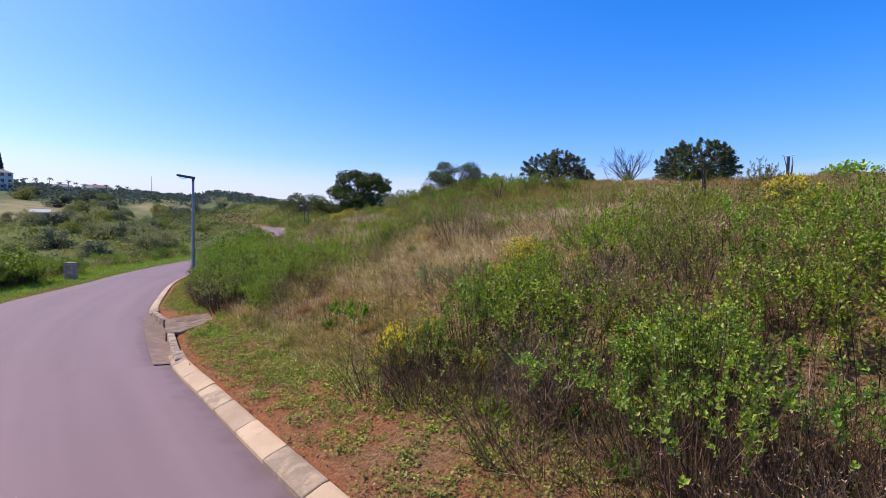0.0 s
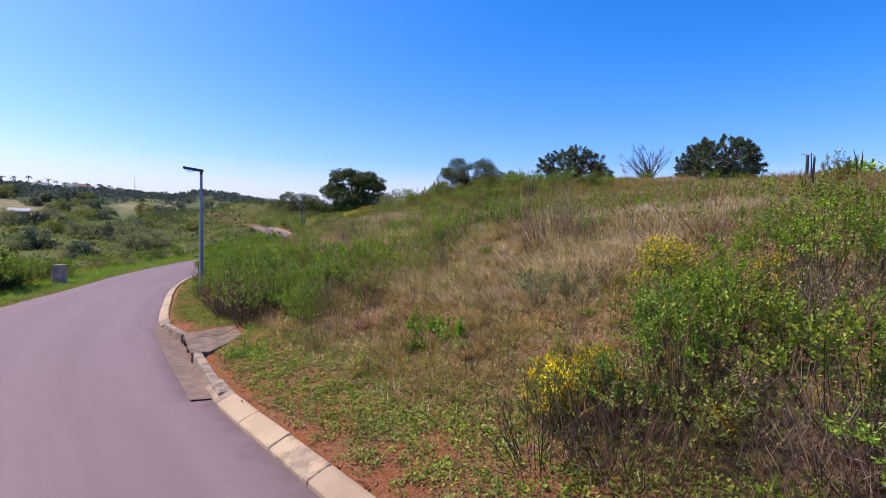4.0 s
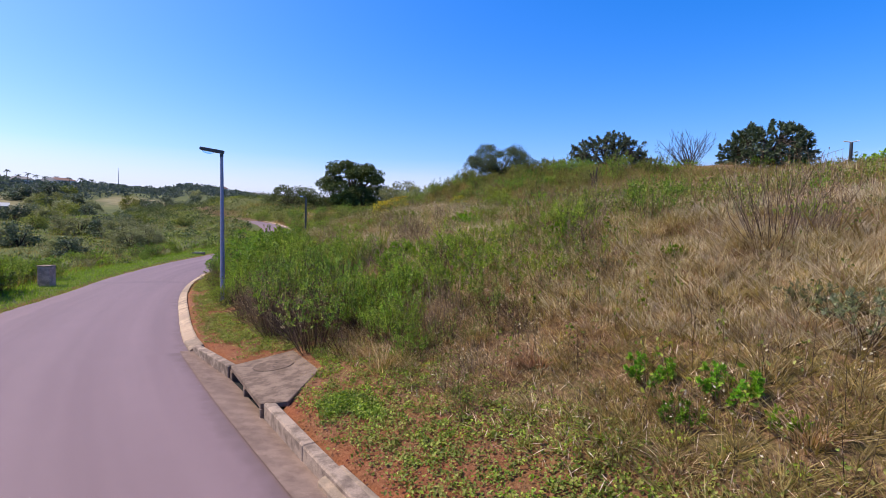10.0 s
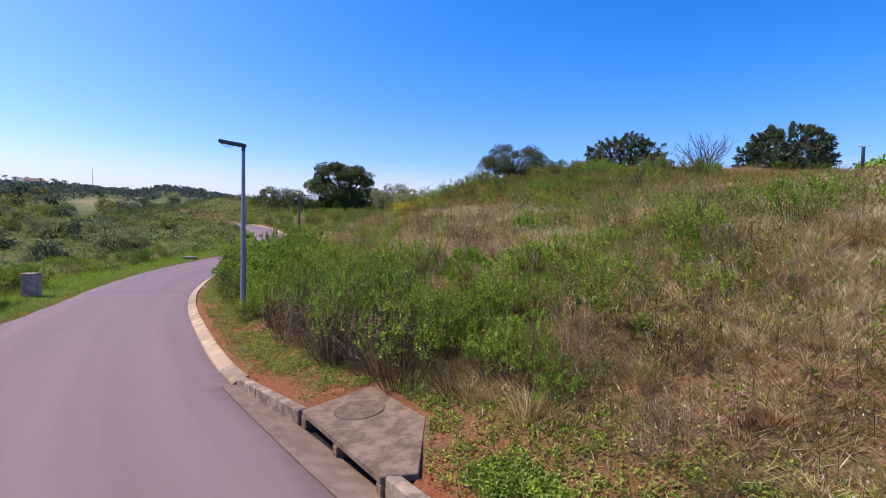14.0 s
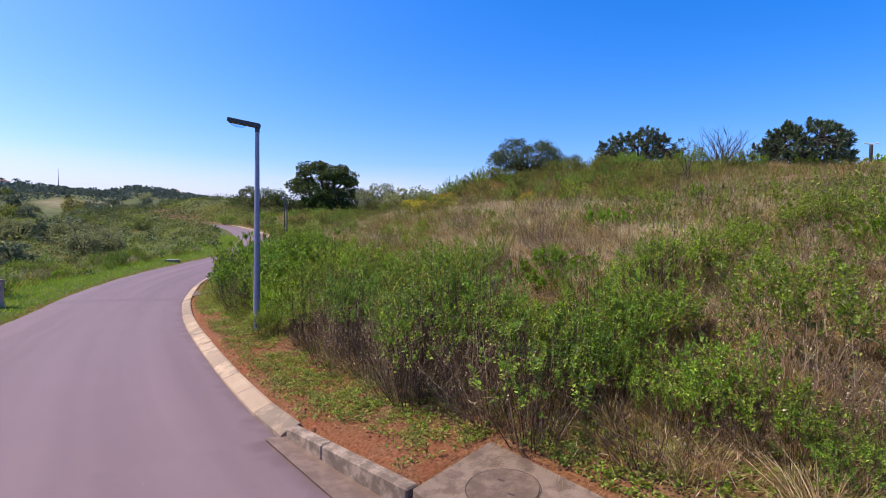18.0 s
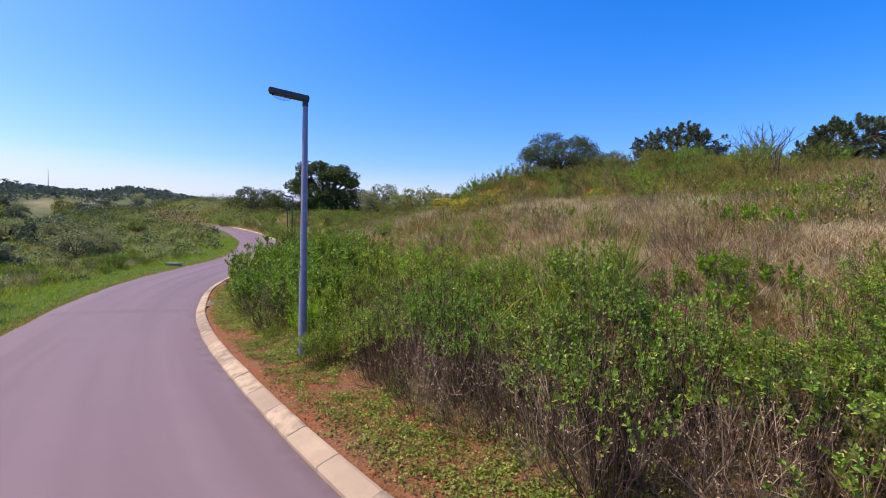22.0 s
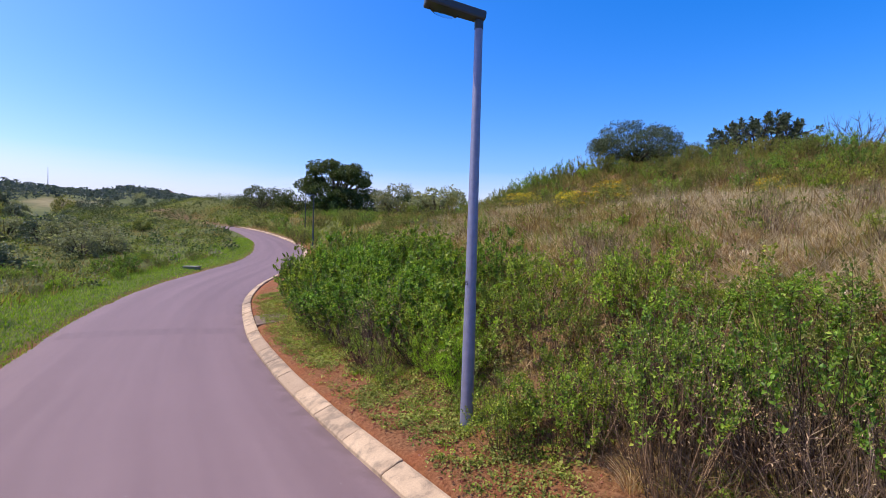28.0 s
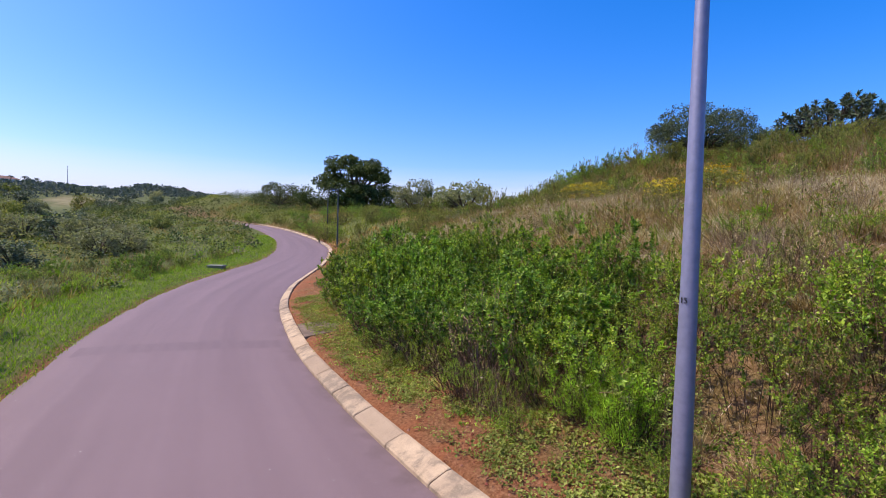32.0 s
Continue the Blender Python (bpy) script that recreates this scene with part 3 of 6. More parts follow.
def make_road():
    ys = np.unique(np.concatenate([np.arange(-40, 3.3, 0.4), np.arange(3.3, 10.9, 0.1), [3.355, 3.365, 10.745, 10.755], np.arange(10.9, 50, 0.4), np.arange(50, 97, 1.0)]))
    us = np.linspace(0, 1, 13)
    Y, U = np.meshgrid(ys, us, indexing="ij")
    wob = (vnoise(Y, Y * 0, 1.1, 8) - 0.5) * 0.22 + (vnoise(Y, Y * 0, 0.35, 9) - 0.5) * 0.1
    lx, kx = left_x(Y) + wob, np.where((Y > 3.36) & (Y < 10.75), np.minimum(kerb_x(Y) + 0.02, apron_edge(Y) + 0.02), kerb_x(Y) + 0.02)
    X = lx + (kx - lx) * U
    Z = road_z(X, Y)
    Z[:, 0] -= 0.03
    idx = np.arange(X.size).reshape(X.shape)
    q = np.stack([idx[:-1, :-1], idx[:-1, 1:], idx[1:, 1:], idx[1:, :-1]], -1).reshape(-1, 4)
    me = np_mesh("road", np.stack([X, Y, Z], -1), q, ASPHALT, True)
    uv = me.uv_layers.new(name="along").data
    co = np.stack([(U * 5).ravel(), Y.ravel()], -1)[q.ravel()]
    uv.foreach_set("uv", co.astype(np.float32).ravel())
    tagged(new("road", me), "smooth mauve-grey asphalt road curving uphill", "road", kind="structure")
    # a darker mended strip across the road
    us = np.linspace(0.06, 0.98, 14)
    rows = []
    for e in (0, 1):
        yy = 26.15 - us * 1.15 + e * 0.75 + (vnoise(us * 30, us * 0 + e, 1.5, 10) - 0.5) * 0.12
        xx = left_x(yy) + (kerb_x(yy) - left_x(yy)) * us
        rows.append(np.stack([xx, yy, road_z(xx, yy) + 0.0015], -1))
    i = np.arange(13)
    me = np_mesh("road_patch", np.concatenate(rows), np.stack([i, i + 1, i + 15, i + 14], -1), ASPHALT_DARK, True)
    uv = me.uv_layers.new(name="along")
    tagged(new("road_patch", me), "darker mended strip of asphalt across the road", "road", kind="structure")


make_road()


def kerb_mesh(length, seed, face=0.03, top=0.125, back=0.27, nose=0.2):
    """One kerb stone along +y from its middle: low nose, sloped face, flat top."""
    rng = random.Random(seed)
    prof = [(0.0, -0.12), (0.0, face), (0.02, face + 0.02), (nose, top - 0.006), (nose + 0.02, top), (back - 0.012, top), (back, top - 0.012), (back, -0.12)]
    bm = bmesh.new()
    rings = []
    for y in (-length / 2, -length / 2 + 0.012, length / 2 - 0.012, length / 2):
        end = abs(y) > length / 2 - 0.005
        rings.append([bm.verts.new((px + (0.008 if end else 0) * (1 if px < 0.1 else -1), y, pz - (0.008 if end else 0) + rng.uniform(-0.002, 0.002))) for px, pz in prof])
    for a, b in zip(rings, rings[1:]):
        for i in range(len(prof) - 1):
            bm.faces.new((a[i], b[i], b[i + 1], a[i + 1]))
    bm.faces.new(rings[0])
    bm.faces.new(rings[-1][::-1])
    return bm_mesh("kerb_stone", bm, KERB)


def walk_curve(y0, y1, step):
    """Middle, heading and length of the pieces laid end to end along the kerb's foot."""
    out, y = [], y0
    while y < y1:
        k = (kerb_x(y + 0.4) - kerb_x(y - 0.4)) / 0.8
        dy = step / math.sqrt(1 + k * k)
        a, b = Vector((float(kerb_x(y)), y, float(level(y)))), Vector((float(kerb_x(y + dy)), y + dy, float(level(y + dy))))
        for v in (a, b):
            v.z += float(mound(v.x, v.y))
        out.append(((a + b) / 2, math.degrees(math.atan2(b.x - a.x, b.y - a.y)), math.degrees(math.atan2(b.z - a.z, (b - a).length))))
        y += dy
    return out


kerb = tagged(new("kerb"), "pale precast concrete kerb stones, some stained dark", "kerb", kind="structure")
KERB_MESHES = [kerb_mesh(0.985, k) for k in range(3)]
krng = random.Random(3)
for y0, y1 in ((-16.4, 3.2), (10.7, 95.0)):
    for mid, az, tilt in walk_curve(y0, y1, 1.0):
        part("kerb_stone", KERB_MESHES[krng.randrange(3)], kerb, at=Matrix.Translation(mid) @ pose(0, 0, krng.uniform(-0.006, 0.006), tilt, krng.uniform(-0.8, 0.8), -az + krng.uniform(-0.5, 0.5)))


# ---- storm water inlet ----
def lid_prism(name, ring, thick, mat, bevel=0.012):
    bm = bmesh.new()
    f = bm.faces.new([bm.verts.new(p) for p in ring])
    g = bmesh.ops.extrude_face_region(bm, geom=[f])["geom"]
    for v in g:
        if isinstance(v, bmesh.types.BMVert):
            v.co.z -= thick
    bmesh.ops.bevel(bm, geom=list(bm.edges), offset=bevel, segments=1, affect="EDGES")
    return bm_mesh(name, bm, mat)


def wall_prism(name, a, b, thick, z0, mat, bevel=0.01):
    """A low block from a to b (tops), that thick to the right of its way."""
    a, b = Vector(a), Vector(b)
    n = Vector((b.y - a.y, a.x - b.x, 0)).normalized() * thick
    bm = bmesh.new()
    lo = [Vector((p.x, p.y, p.z - z0)) for p in (a, b, b + n, a + n)]
    hi = [a, b, b + n, a + n]
    vs = [bm.verts.new(p) for p in lo + hi]
    for f in ((0, 1, 5, 4), (1, 2, 6, 5), (2, 3, 7, 6), (3, 0, 4, 7), (4, 5, 6, 7), (3, 2, 1, 0)):
        bm.faces.new([vs[i] for i in f])
    bmesh.ops.recalc_face_normals(bm, faces=bm.faces)
    bmesh.ops.bevel(bm, geom=list(bm.edges), offset=bevel, segments=1, affect="EDGES")
    return bm_mesh(name, bm, mat)


inlet = thing("storm_drain_inlet", (0, 0, 0), "weathered concrete storm drain inlet with apron and slab beside the road", "storm drain")
lv = lambda y: float(level(y))
pa, pb, pc = Vector((1.17, 8.5, lv(8.5) + 0.155)), Vector((1.33, 6.22, lv(6.22) + 0.155)), Vector((2.36, 8.0, lv(8.0) + 0.25))
SLAB_N = (pb - pa).cross(pc - pa).normalized()
slab_z = lambda x, y: pa.z - (SLAB_N.x * (x - pa.x) + SLAB_N.y * (y - pa.y)) / SLAB_N.z
part("slab", lid_prism("slab", [(x, y, slab_z(x, y)) for x, y in ((1.17, 8.5), (1.33, 6.22), (1.67, 6.05), (2.38, 7.2), (2.3, 8.78))], 0.085, SLAB), inlet, "stained brown-grey cover slab")
# floor and back wall near black: the pit's shade is put into their colour
part("pit_floor", lid_prism("pit_floor", [(x, y, lv(y) - 0.1) for x, y in ((1.16, 8.45), (1.3, 6.3), (1.9, 6.5), (2.0, 8.45))], 0.05, PIT_SHADE), inlet)
part("pit_wall", wall_prism("pit_wall", (1.5, 6.3, lv(6.3) + 0.09), (1.36, 8.5, lv(8.5) + 0.09), 0.06, 0.5, PIT_SHADE), inlet, "wall coloured black as the shade under the slab")
part("pit_stub", wall_prism("pit_stub", (1.25, 7.3, lv(7.3) + 0.06), (1.245, 7.42, lv(7.3) + 0.06), 0.16, 0.25, SLAB), inlet)
part("pit_stub", wall_prism("pit_stub", (1.17, 8.32, lv(8.3) + 0.07), (1.16, 8.5, lv(8.3) + 0.07), 0.16, 0.25, SLAB), inlet)
part("pit_stub", wall_prism("pit_stub", (1.33, 6.2, lv(6.2) + 0.07), (1.32, 6.3, lv(6.2) + 0.07), 0.16, 0.25, SLAB), inlet)
# raised kerb blocks that lead in and out
steps = [(3.2, 0.125), (4.6, 0.145), (6.2, 0.155)]
for (ya, ha), (yb, hb) in zip(steps, steps[1:]):
    part("kerb_block", wall_prism("kerb_block", (float(kerb_x(ya)) + 0.07, ya + 0.003, lv(ya) + ha), (float(kerb_x(yb)) + 0.07, yb - 0.003, lv(yb) + hb), 0.155, 0.3, WORN, 0.018), inlet)
steps = [(8.52, 0.15), (9.9, 0.145), (10.7, 0.125)]
for (ya, ha), (yb, hb) in zip(steps, steps[1:]):
    part("kerb_block", wall_prism("kerb_block", (float(kerb_x(ya)) + 0.11 - (ya - 8.52) * 0.023, ya + 0.006, lv(ya) + ha), (float(kerb_x(yb)) + 0.11 - (yb - 8.52) * 0.023, yb - 0.006, lv(yb) + hb), 0.155, 0.3, WORN, 0.018), inlet)


def make_apron():
    ys = np.linspace(3.36, 10.75, 24)
    outer = apron_edge(ys)
    inner = kerb_x(ys) + 0.13
    cols = []
    for k in (0.0, 0.45, 0.8, 1.0):
        x = outer + (inner - outer) * k
        z = level(ys) + 0.012 + (-0.085 * k ** 1.5) * np.sin(np.clip((ys - 3.36) / 7.39, 0, 1) * np.pi) ** 0.5
        cols.append(np.stack([x, ys, z + (0.012 if k == 0 else 0)], -1))
    V = np.stack(cols, 1)
    idx = np.arange(V.shape[0] * 4).reshape(-1, 4)
    q = np.concatenate([np.stack([idx[:-1, j], idx[:-1, j + 1], idx[1:, j + 1], idx[1:, j]], -1) for j in range(3)])
    return np_mesh("apron", V, q, GUTTER, True)


part("apron", make_apron(), inlet, "worn concrete gutter apron")
bm = bmesh.new()
bmesh.ops.create_cone(bm, cap_ends=True, segments=40, radius1=0.33, radius2=0.325, depth=0.03)
bmesh.ops.bevel(bm, geom=[e for e in bm.edges if e.calc_face_angle(0) > 0.5], offset=0.006, segments=1, affect="EDGES")
face = SLAB_N.to_track_quat("Z", "Y").to_matrix().to_4x4()
cover = part("cover", bm_mesh("cover", bm, SLAB), inlet, "round concrete manhole cover", Matrix.Translation((1.8, 7.98, slab_z(1.8, 7.98) - 0.006)) @ face)
bm = bmesh.new()
ring = bmesh.ops.create_circle(bm, segments=40, radius=0.340)["verts"]
inner = bmesh.ops.create_circle(bm, segments=40, radius=0.331)["verts"]
bmesh.ops.bridge_loops(bm, edges=list(bm.edges))
part("cover_gap", bm_mesh("cover_gap", bm, JOINT), inlet, at=Matrix.Translation((1.8, 7.98, slab_z(1.8, 7.98) + 0.003)) @ face)
for dx in (-0.12, 0.13):
    bm = bmesh.new()
    box(bm, (-0.035, -0.012, 0), (0.035, 0.012, 0.006), 0.002)
    part("lift_hole", bm_mesh("lift_hole", bm, JOINT), cover, at=pose(dx, 0.03, 0.0105, 0, 0, 40))

slab_b = thing("drain_slab", (0, 0, 0), "low stained concrete slab half hidden by a bush", "drain slab")
part("slab", lid_prism("slab", [(1.5, 26.8, lv(26.8) + 0.135), (1.22, 25.3, lv(25.3) + 0.135), (2.2, 25.3, lv(25.3) + 0.22), (2.5, 26.7, lv(26.7) + 0.22)], 0.12, SLAB), slab_b)


# ---- lamps, boxes ----
def lathe(rings, sides=14):
    bm = bmesh.new()
    loops = [[bm.verts.new((r * math.cos(2 * math.pi * k / sides), r * math.sin(2 * math.pi * k / sides), z)) for k in range(sides)] for r, z in rings]
    for a, b in zip(loops, loops[1:]):
        for k in range(sides):
            bm.faces.new((a[k], a[(k + 1) % sides], b[(k + 1) % sides], b[k]))
    bm.faces.new(loops[0][::-1])
    bm.faces.new(loops[-1])
    return bm


def text_mesh(s, size, mat):
    c = bpy.data.curves.new("text", "FONT")
    c.body, c.size, c.align_x, c.align_y, c.extrude = s, size, "CENTER", "CENTER", 0.002
    ob = bpy.data.objects.new("text", c)
    scene.collection.objects.link(ob)
    me = bpy.data.meshes.new_from_object(ob.evaluated_get(bpy.context.evaluated_depsgraph_get()))
    bpy.data.objects.remove(ob)
    me.materials.append(mat)
    return me


def street_lamp(place, tall, heading, label, digits="", metal=GALV):
    """heading: degrees, the way the lantern points, from +x."""
    lamp = thing("street_lamp", place, label, "street lamp", "street lamps", heading)
    pole = part("pole", bm_mesh("pole", lathe([(0.081, -0.1), (0.080, 0.03), (0.077, 0.9), (0.066, 1.9), (0.048, tall - 0.12), (0.046, tall)]), metal, True), lamp, "tapered grey galvanised pole")
    bm = bmesh.new()
    box(bm, (0.060, -0.026, 0.5), (0.0795, 0.026, 0.92), 0.006)
    part("door", bm_mesh("door", bm, GALV_DARK), pole, "dark access door", pose(0, 0, 0, 0, 0, -75))
    arm = part("bracket", bm_mesh("bracket", lathe([(0.054, tall - 0.16), (0.054, tall - 0.02), (0.05, tall + 0.01)], 12), GALV_DARK), lamp)
    bm = bmesh.new()
    box(bm, (-0.07, -0.1, -0.06), (0.66, 0.1, 0.05), 0.022)
    for v in bm.verts:
        k = (v.co.x + 0.07) / 0.73
        v.co.y *= 0.75 + 0.4 * k
        v.co.z *= 1.0 - 0.25 * k if v.co.z > 0 else 1.0
    head = part("lantern", bm_mesh("lantern", bm, GALV_DARK), lamp, "flat dark lantern housing", pose(0, 0, tall, 0, -9.5, 0))
    bm = bmesh.new()
    bmesh.ops.create_uvsphere(bm, u_segments=18, v_segments=10, radius=1)
    bmesh.ops.delete(bm, geom=[v for v in bm.verts if v.co.z > 0.05], context="VERTS")
    for v in bm.verts:
        v.co = Vector((0.42 + v.co.x * 0.19, v.co.y * 0.085, -0.05 + v.co.z * 0.09))
    bowl = part("bowl", bm_mesh("bowl", bm, BOWL, True), head, "clear plastic bowl")
    if digits:
        part("number", text_mesh(digits, 0.065, INK), pole, "black painted number", pose(0, 0, 0, 0, 0, 22) @ pose(0.0705, 0, 1.74, 90, 0, 90))
    return lamp


street_lamp((1.69, 16.956, -1.13), 4.91, 159, "grey galvanised street lamp with number on the grass verge", "15")
for px, py, hd, tall in ((13.1, 55.1, 165, 4.9),):
    street_lamp((px, py, float(height(px, py))), tall, hd, "distant grey street lamp on a steel pole", metal=GALV_DARK)


def twin_lamp(place, tall):
    t = thing("street_lamp", place, "dark thick lamp post with two pale lanterns behind the ridge", "street lamp", "street lamps", -52)
    part("pole", bm_mesh("pole", lathe([(0.14, -0.1), (0.12, tall - 0.1), (0.12, tall)], 10), GALV_DARK, True), t, "dark post")
    for side in (-1, 1):
        bm = bmesh.new()
        box(bm, (0.06, -0.09, -0.035), (0.52, 0.09, 0.03), 0.015, 0.9)
        part("lantern", bm_mesh("lantern", bm, WHITE), t, "pale lantern", pose(0, 0, tall + 0.02, 0, 0, 0 if side > 0 else 180) @ pose(0, 0, 0, 0, -12, 0))


twin_lamp((48.2, 18.8, float(height(48.2, 18.8))), 8.62 - float(height(48.2, 18.8)))
thin = thing("pole", (15.1, 63.3, float(height(15.1, 63.3))), "thin grey steel pole beside the road", "pole")
part("shaft", bm_mesh("shaft", lathe([(0.06, -0.1), (0.05, 4.6), (0.02, 4.65)], 8), GALV_DARK, True), thin)


def electric_box(place, turn):
    t = thing("electric_box", place, "weathered grey concrete service box on the grass verge", "service box", turn=turn)
    bm = bmesh.new()
    box(bm, (-0.25, -0.2, -0.08), (0.25, 0.2, 0.84), 0.02, 0.97)
    part("body", bm_mesh("body", bm, BOXC), t)
    bm = bmesh.new()
    box(bm, (-0.265, -0.215, 0.842), (0.265, 0.215, 0.9), 0.015, 0.95)
    # the kerb's lighter concrete paints the sunlit look of the top
    part("lid", bm_mesh("lid", bm, KERB), t, "concrete lid, coloured paler as its sunlit top")
    return t


electric_box((-4.5, 25.7, float(height(-4.5, 25.7))), -25)
t = thing("meter_box", (1.95, 43.2, float(height(1.95, 43.2))), "low flat service box with a weathered lid in the grass", "service box", turn=-30)
bm = bmesh.new()
box(bm, (-0.38, -0.26, -0.06), (0.38, 0.26, 0.11), 0.02)
part("body", bm_mesh("body", bm, GREEN_BOX), t)
bm = bmesh.new()
box(bm, (-0.42, -0.3, 0.113), (0.42, 0.3, 0.16), 0.015)
part("lid", bm_mesh("lid", bm, GREEN_BOX), t, "flat weathered lid")


# ---- shrubs ----
def leaf_blades(c, d, nor, size, slim):
    """Verts and quads of pointed leaves from their middle, way and upper side, widest below the middle and slightly folded."""
    sde = unit(np.cross(d, nor))
    nor = np.cross(sde, d)
    L = size[:, None]
    w = L * slim
    vs = np.stack([c - d * L * 0.5, c - d * L * 0.08 + sde * w + nor * w * 0.3, c + d * L * 0.5 - nor * L * 0.08, c - d * L * 0.08 - sde * w + nor * w * 0.3], 1)
    return vs.reshape(-1, 3), np.arange(len(c) * 4).reshape(-1, 4)


def shoot_leaves(tip, way, length, per, leaf, rng, slim=0.34, spread=1.0, rise=0.3):
    """Leaves set round the end of each shoot, opening outwards, the youngest at its tip."""
    i = np.repeat(np.arange(len(tip)), per)
    u = np.tile((np.arange(per) + 0.5) / per, len(tip)) + rng.uniform(-0.04, 0.04, len(i))
    az = np.tile(np.arange(per) * 2.4, len(tip)) + rng.uniform(0, 6.28, len(tip))[i] + rng.uniform(-0.5, 0.5, len(i))
    e1 = unit(np.cross(way, np.array([0.31, 0.57, 0.2])))
    e2 = np.cross(way, e1)
    out = np.cos(az)[:, None] * e1[i] + np.sin(az)[:, None] * e2[i]
    d = unit(out * (spread * (1.1 - 0.6 * u))[:, None] + way[i] * (0.2 + 0.8 * u)[:, None] + np.array([0, 0, rise]) + rng.normal(size=out.shape) * 0.18)
    size = leaf * rng.uniform(0.65, 1.25, len(i)) * (1.1 - 0.4 * u)
    c = tip[i] - way[i] * (length[i] * (1 - u))[:, None] + d * (size * 0.6)[:, None]
    c[:, 2] = np.maximum(c[:, 2], 0.015)
    nor = way[i] * 0.6 + np.array([0, 0, 0.9]) + rng.normal(size=out.shape) * 0.35
    return leaf_blades(c, d, nor, size, slim)


def shrub_sets(seed, radius, tall, stems, shoots, per, leaf, start=0.45, slim=0.34, thick=0.005, bare=0.15, reach=0.2, low_twigs=1):
    """Wood and leaves of a shrub: stems that fan out from the root, leafy shoots on their upper part, bare twigs below."""
    rng = np.random.RandomState(seed)
    a, rr = rng.uniform(0, 2 * np.pi, stems), np.sqrt(rng.uniform(0.02, 1, stems))
    lump = 0.75 + 0.5 * vnoise(np.cos(a) * 2 + seed, np.sin(a) * 2, 1.0, seed % 9)
    end = np.stack([np.cos(a) * rr * radius * lump, np.sin(a) * rr * radius * lump, tall * (1 - 0.42 * rr ** 2.4) * rng.uniform(0.62, 1.05, stems)], -1)
    base = np.stack([np.cos(a) * rr, np.sin(a) * rr, np.zeros(stems)], -1) * radius * 0.4
    base[:, 2] = -0.08
    wob = rng.normal(size=(stems, 3)) * radius * 0.1

    def along(i, k):
        k = k[:, None]
        return base[i] * (1 - k) + end[i] * k + np.sin(k * np.pi) * wob[i]
    every = np.arange(stems)
    sets = [tubes(np.stack([along(every, np.full(stems, k)) for k in (0.0, 0.5, 1.0)], 1), rng.uniform(0.7, 1.4, stems) * thick, np.full(stems, thick * 0.4))]
    i = np.repeat(every, low_twigs)
    root = along(i, rng.uniform(0.12, 0.7, len(i)))
    tw = unit(rng.normal(size=root.shape) + np.array([0, 0, 0.7])) * (tall * rng.uniform(0.1, 0.3, len(i)))[:, None]
    sets.append(tubes(np.stack([root, root + tw], 1), np.full(len(i), thick * 0.55), np.full(len(i), thick * 0.2)))
    i = np.repeat(every[rng.uniform(0, 1, stems) > bare], shoots)
    k = 1 - (1 - start) * rng.uniform(0, 1, len(i)) ** 1.4
    root = along(i, k)
    way = unit(unit(end[i] - base[i]) * 0.7 + rng.normal(size=root.shape) * 0.55 + np.array([0, 0, 0.45]))
    length = tall * reach * rng.uniform(0.5, 1.2, len(i))
    tip = root + way * length[:, None]
    if not per:
        sets.append(tubes(np.stack([root, tip], 1), np.full(len(i), thick * 0.55), np.full(len(i), thick * 0.15)))
        return merge(*sets), None
    sets.append(tubes(np.stack([root, tip], 1), np.full(len(i), thick * 0.5), np.full(len(i), thick * 0.25)))
    return merge(*sets), shoot_leaves(tip, way, length * 0.85, per, leaf, rng, slim)


def dome_sets(seed, radius, tall, lumps, leaves, leaf, slim=0.22, top=0.0):
    """A rounded bush: stems to overlapping leaf clumps; with top > 0 only the clumps' upper sides carry leaves."""
    rng = np.random.RandomState(seed)
    a, e = rng.uniform(0, 2 * np.pi, lumps), rng.uniform(0, 1, lumps)
    q = rng.uniform(0.1, 1, lumps) ** 0.5 * np.sqrt(1 - e ** 2 * 0.85)
    c = np.stack([np.cos(a) * q * radius * 0.8, np.sin(a) * q * radius * 0.8, tall * (0.12 + 0.7 * e * rng.uniform(0.75, 1.1, lumps))], -1)
    wood = tubes(np.stack([c * [0.2, 0.2, 0] - [0, 0, 0.08], c * [0.7, 0.7, 0.6], c], 1), np.full(lumps, 0.012), np.full(lumps, 0.004))
    i = rng.randint(0, lumps, leaves)
    off = unit(rng.normal(size=(leaves, 3)) + np.array([0, 0, top * 2])) * (rng.uniform(0.3, 1, leaves) ** 0.6 * rng.uniform(0.22, 0.4, lumps)[i] * radius)[:, None]
    p = c[i] + off
    p[:, 2] = np.maximum(p[:, 2], 0.02)
    return wood, leaf_quads(p, leaf * rng.uniform(0.6, 1.3, leaves), rng, 0.4, slim, unit(off + np.array([0, 0, 0.1])))


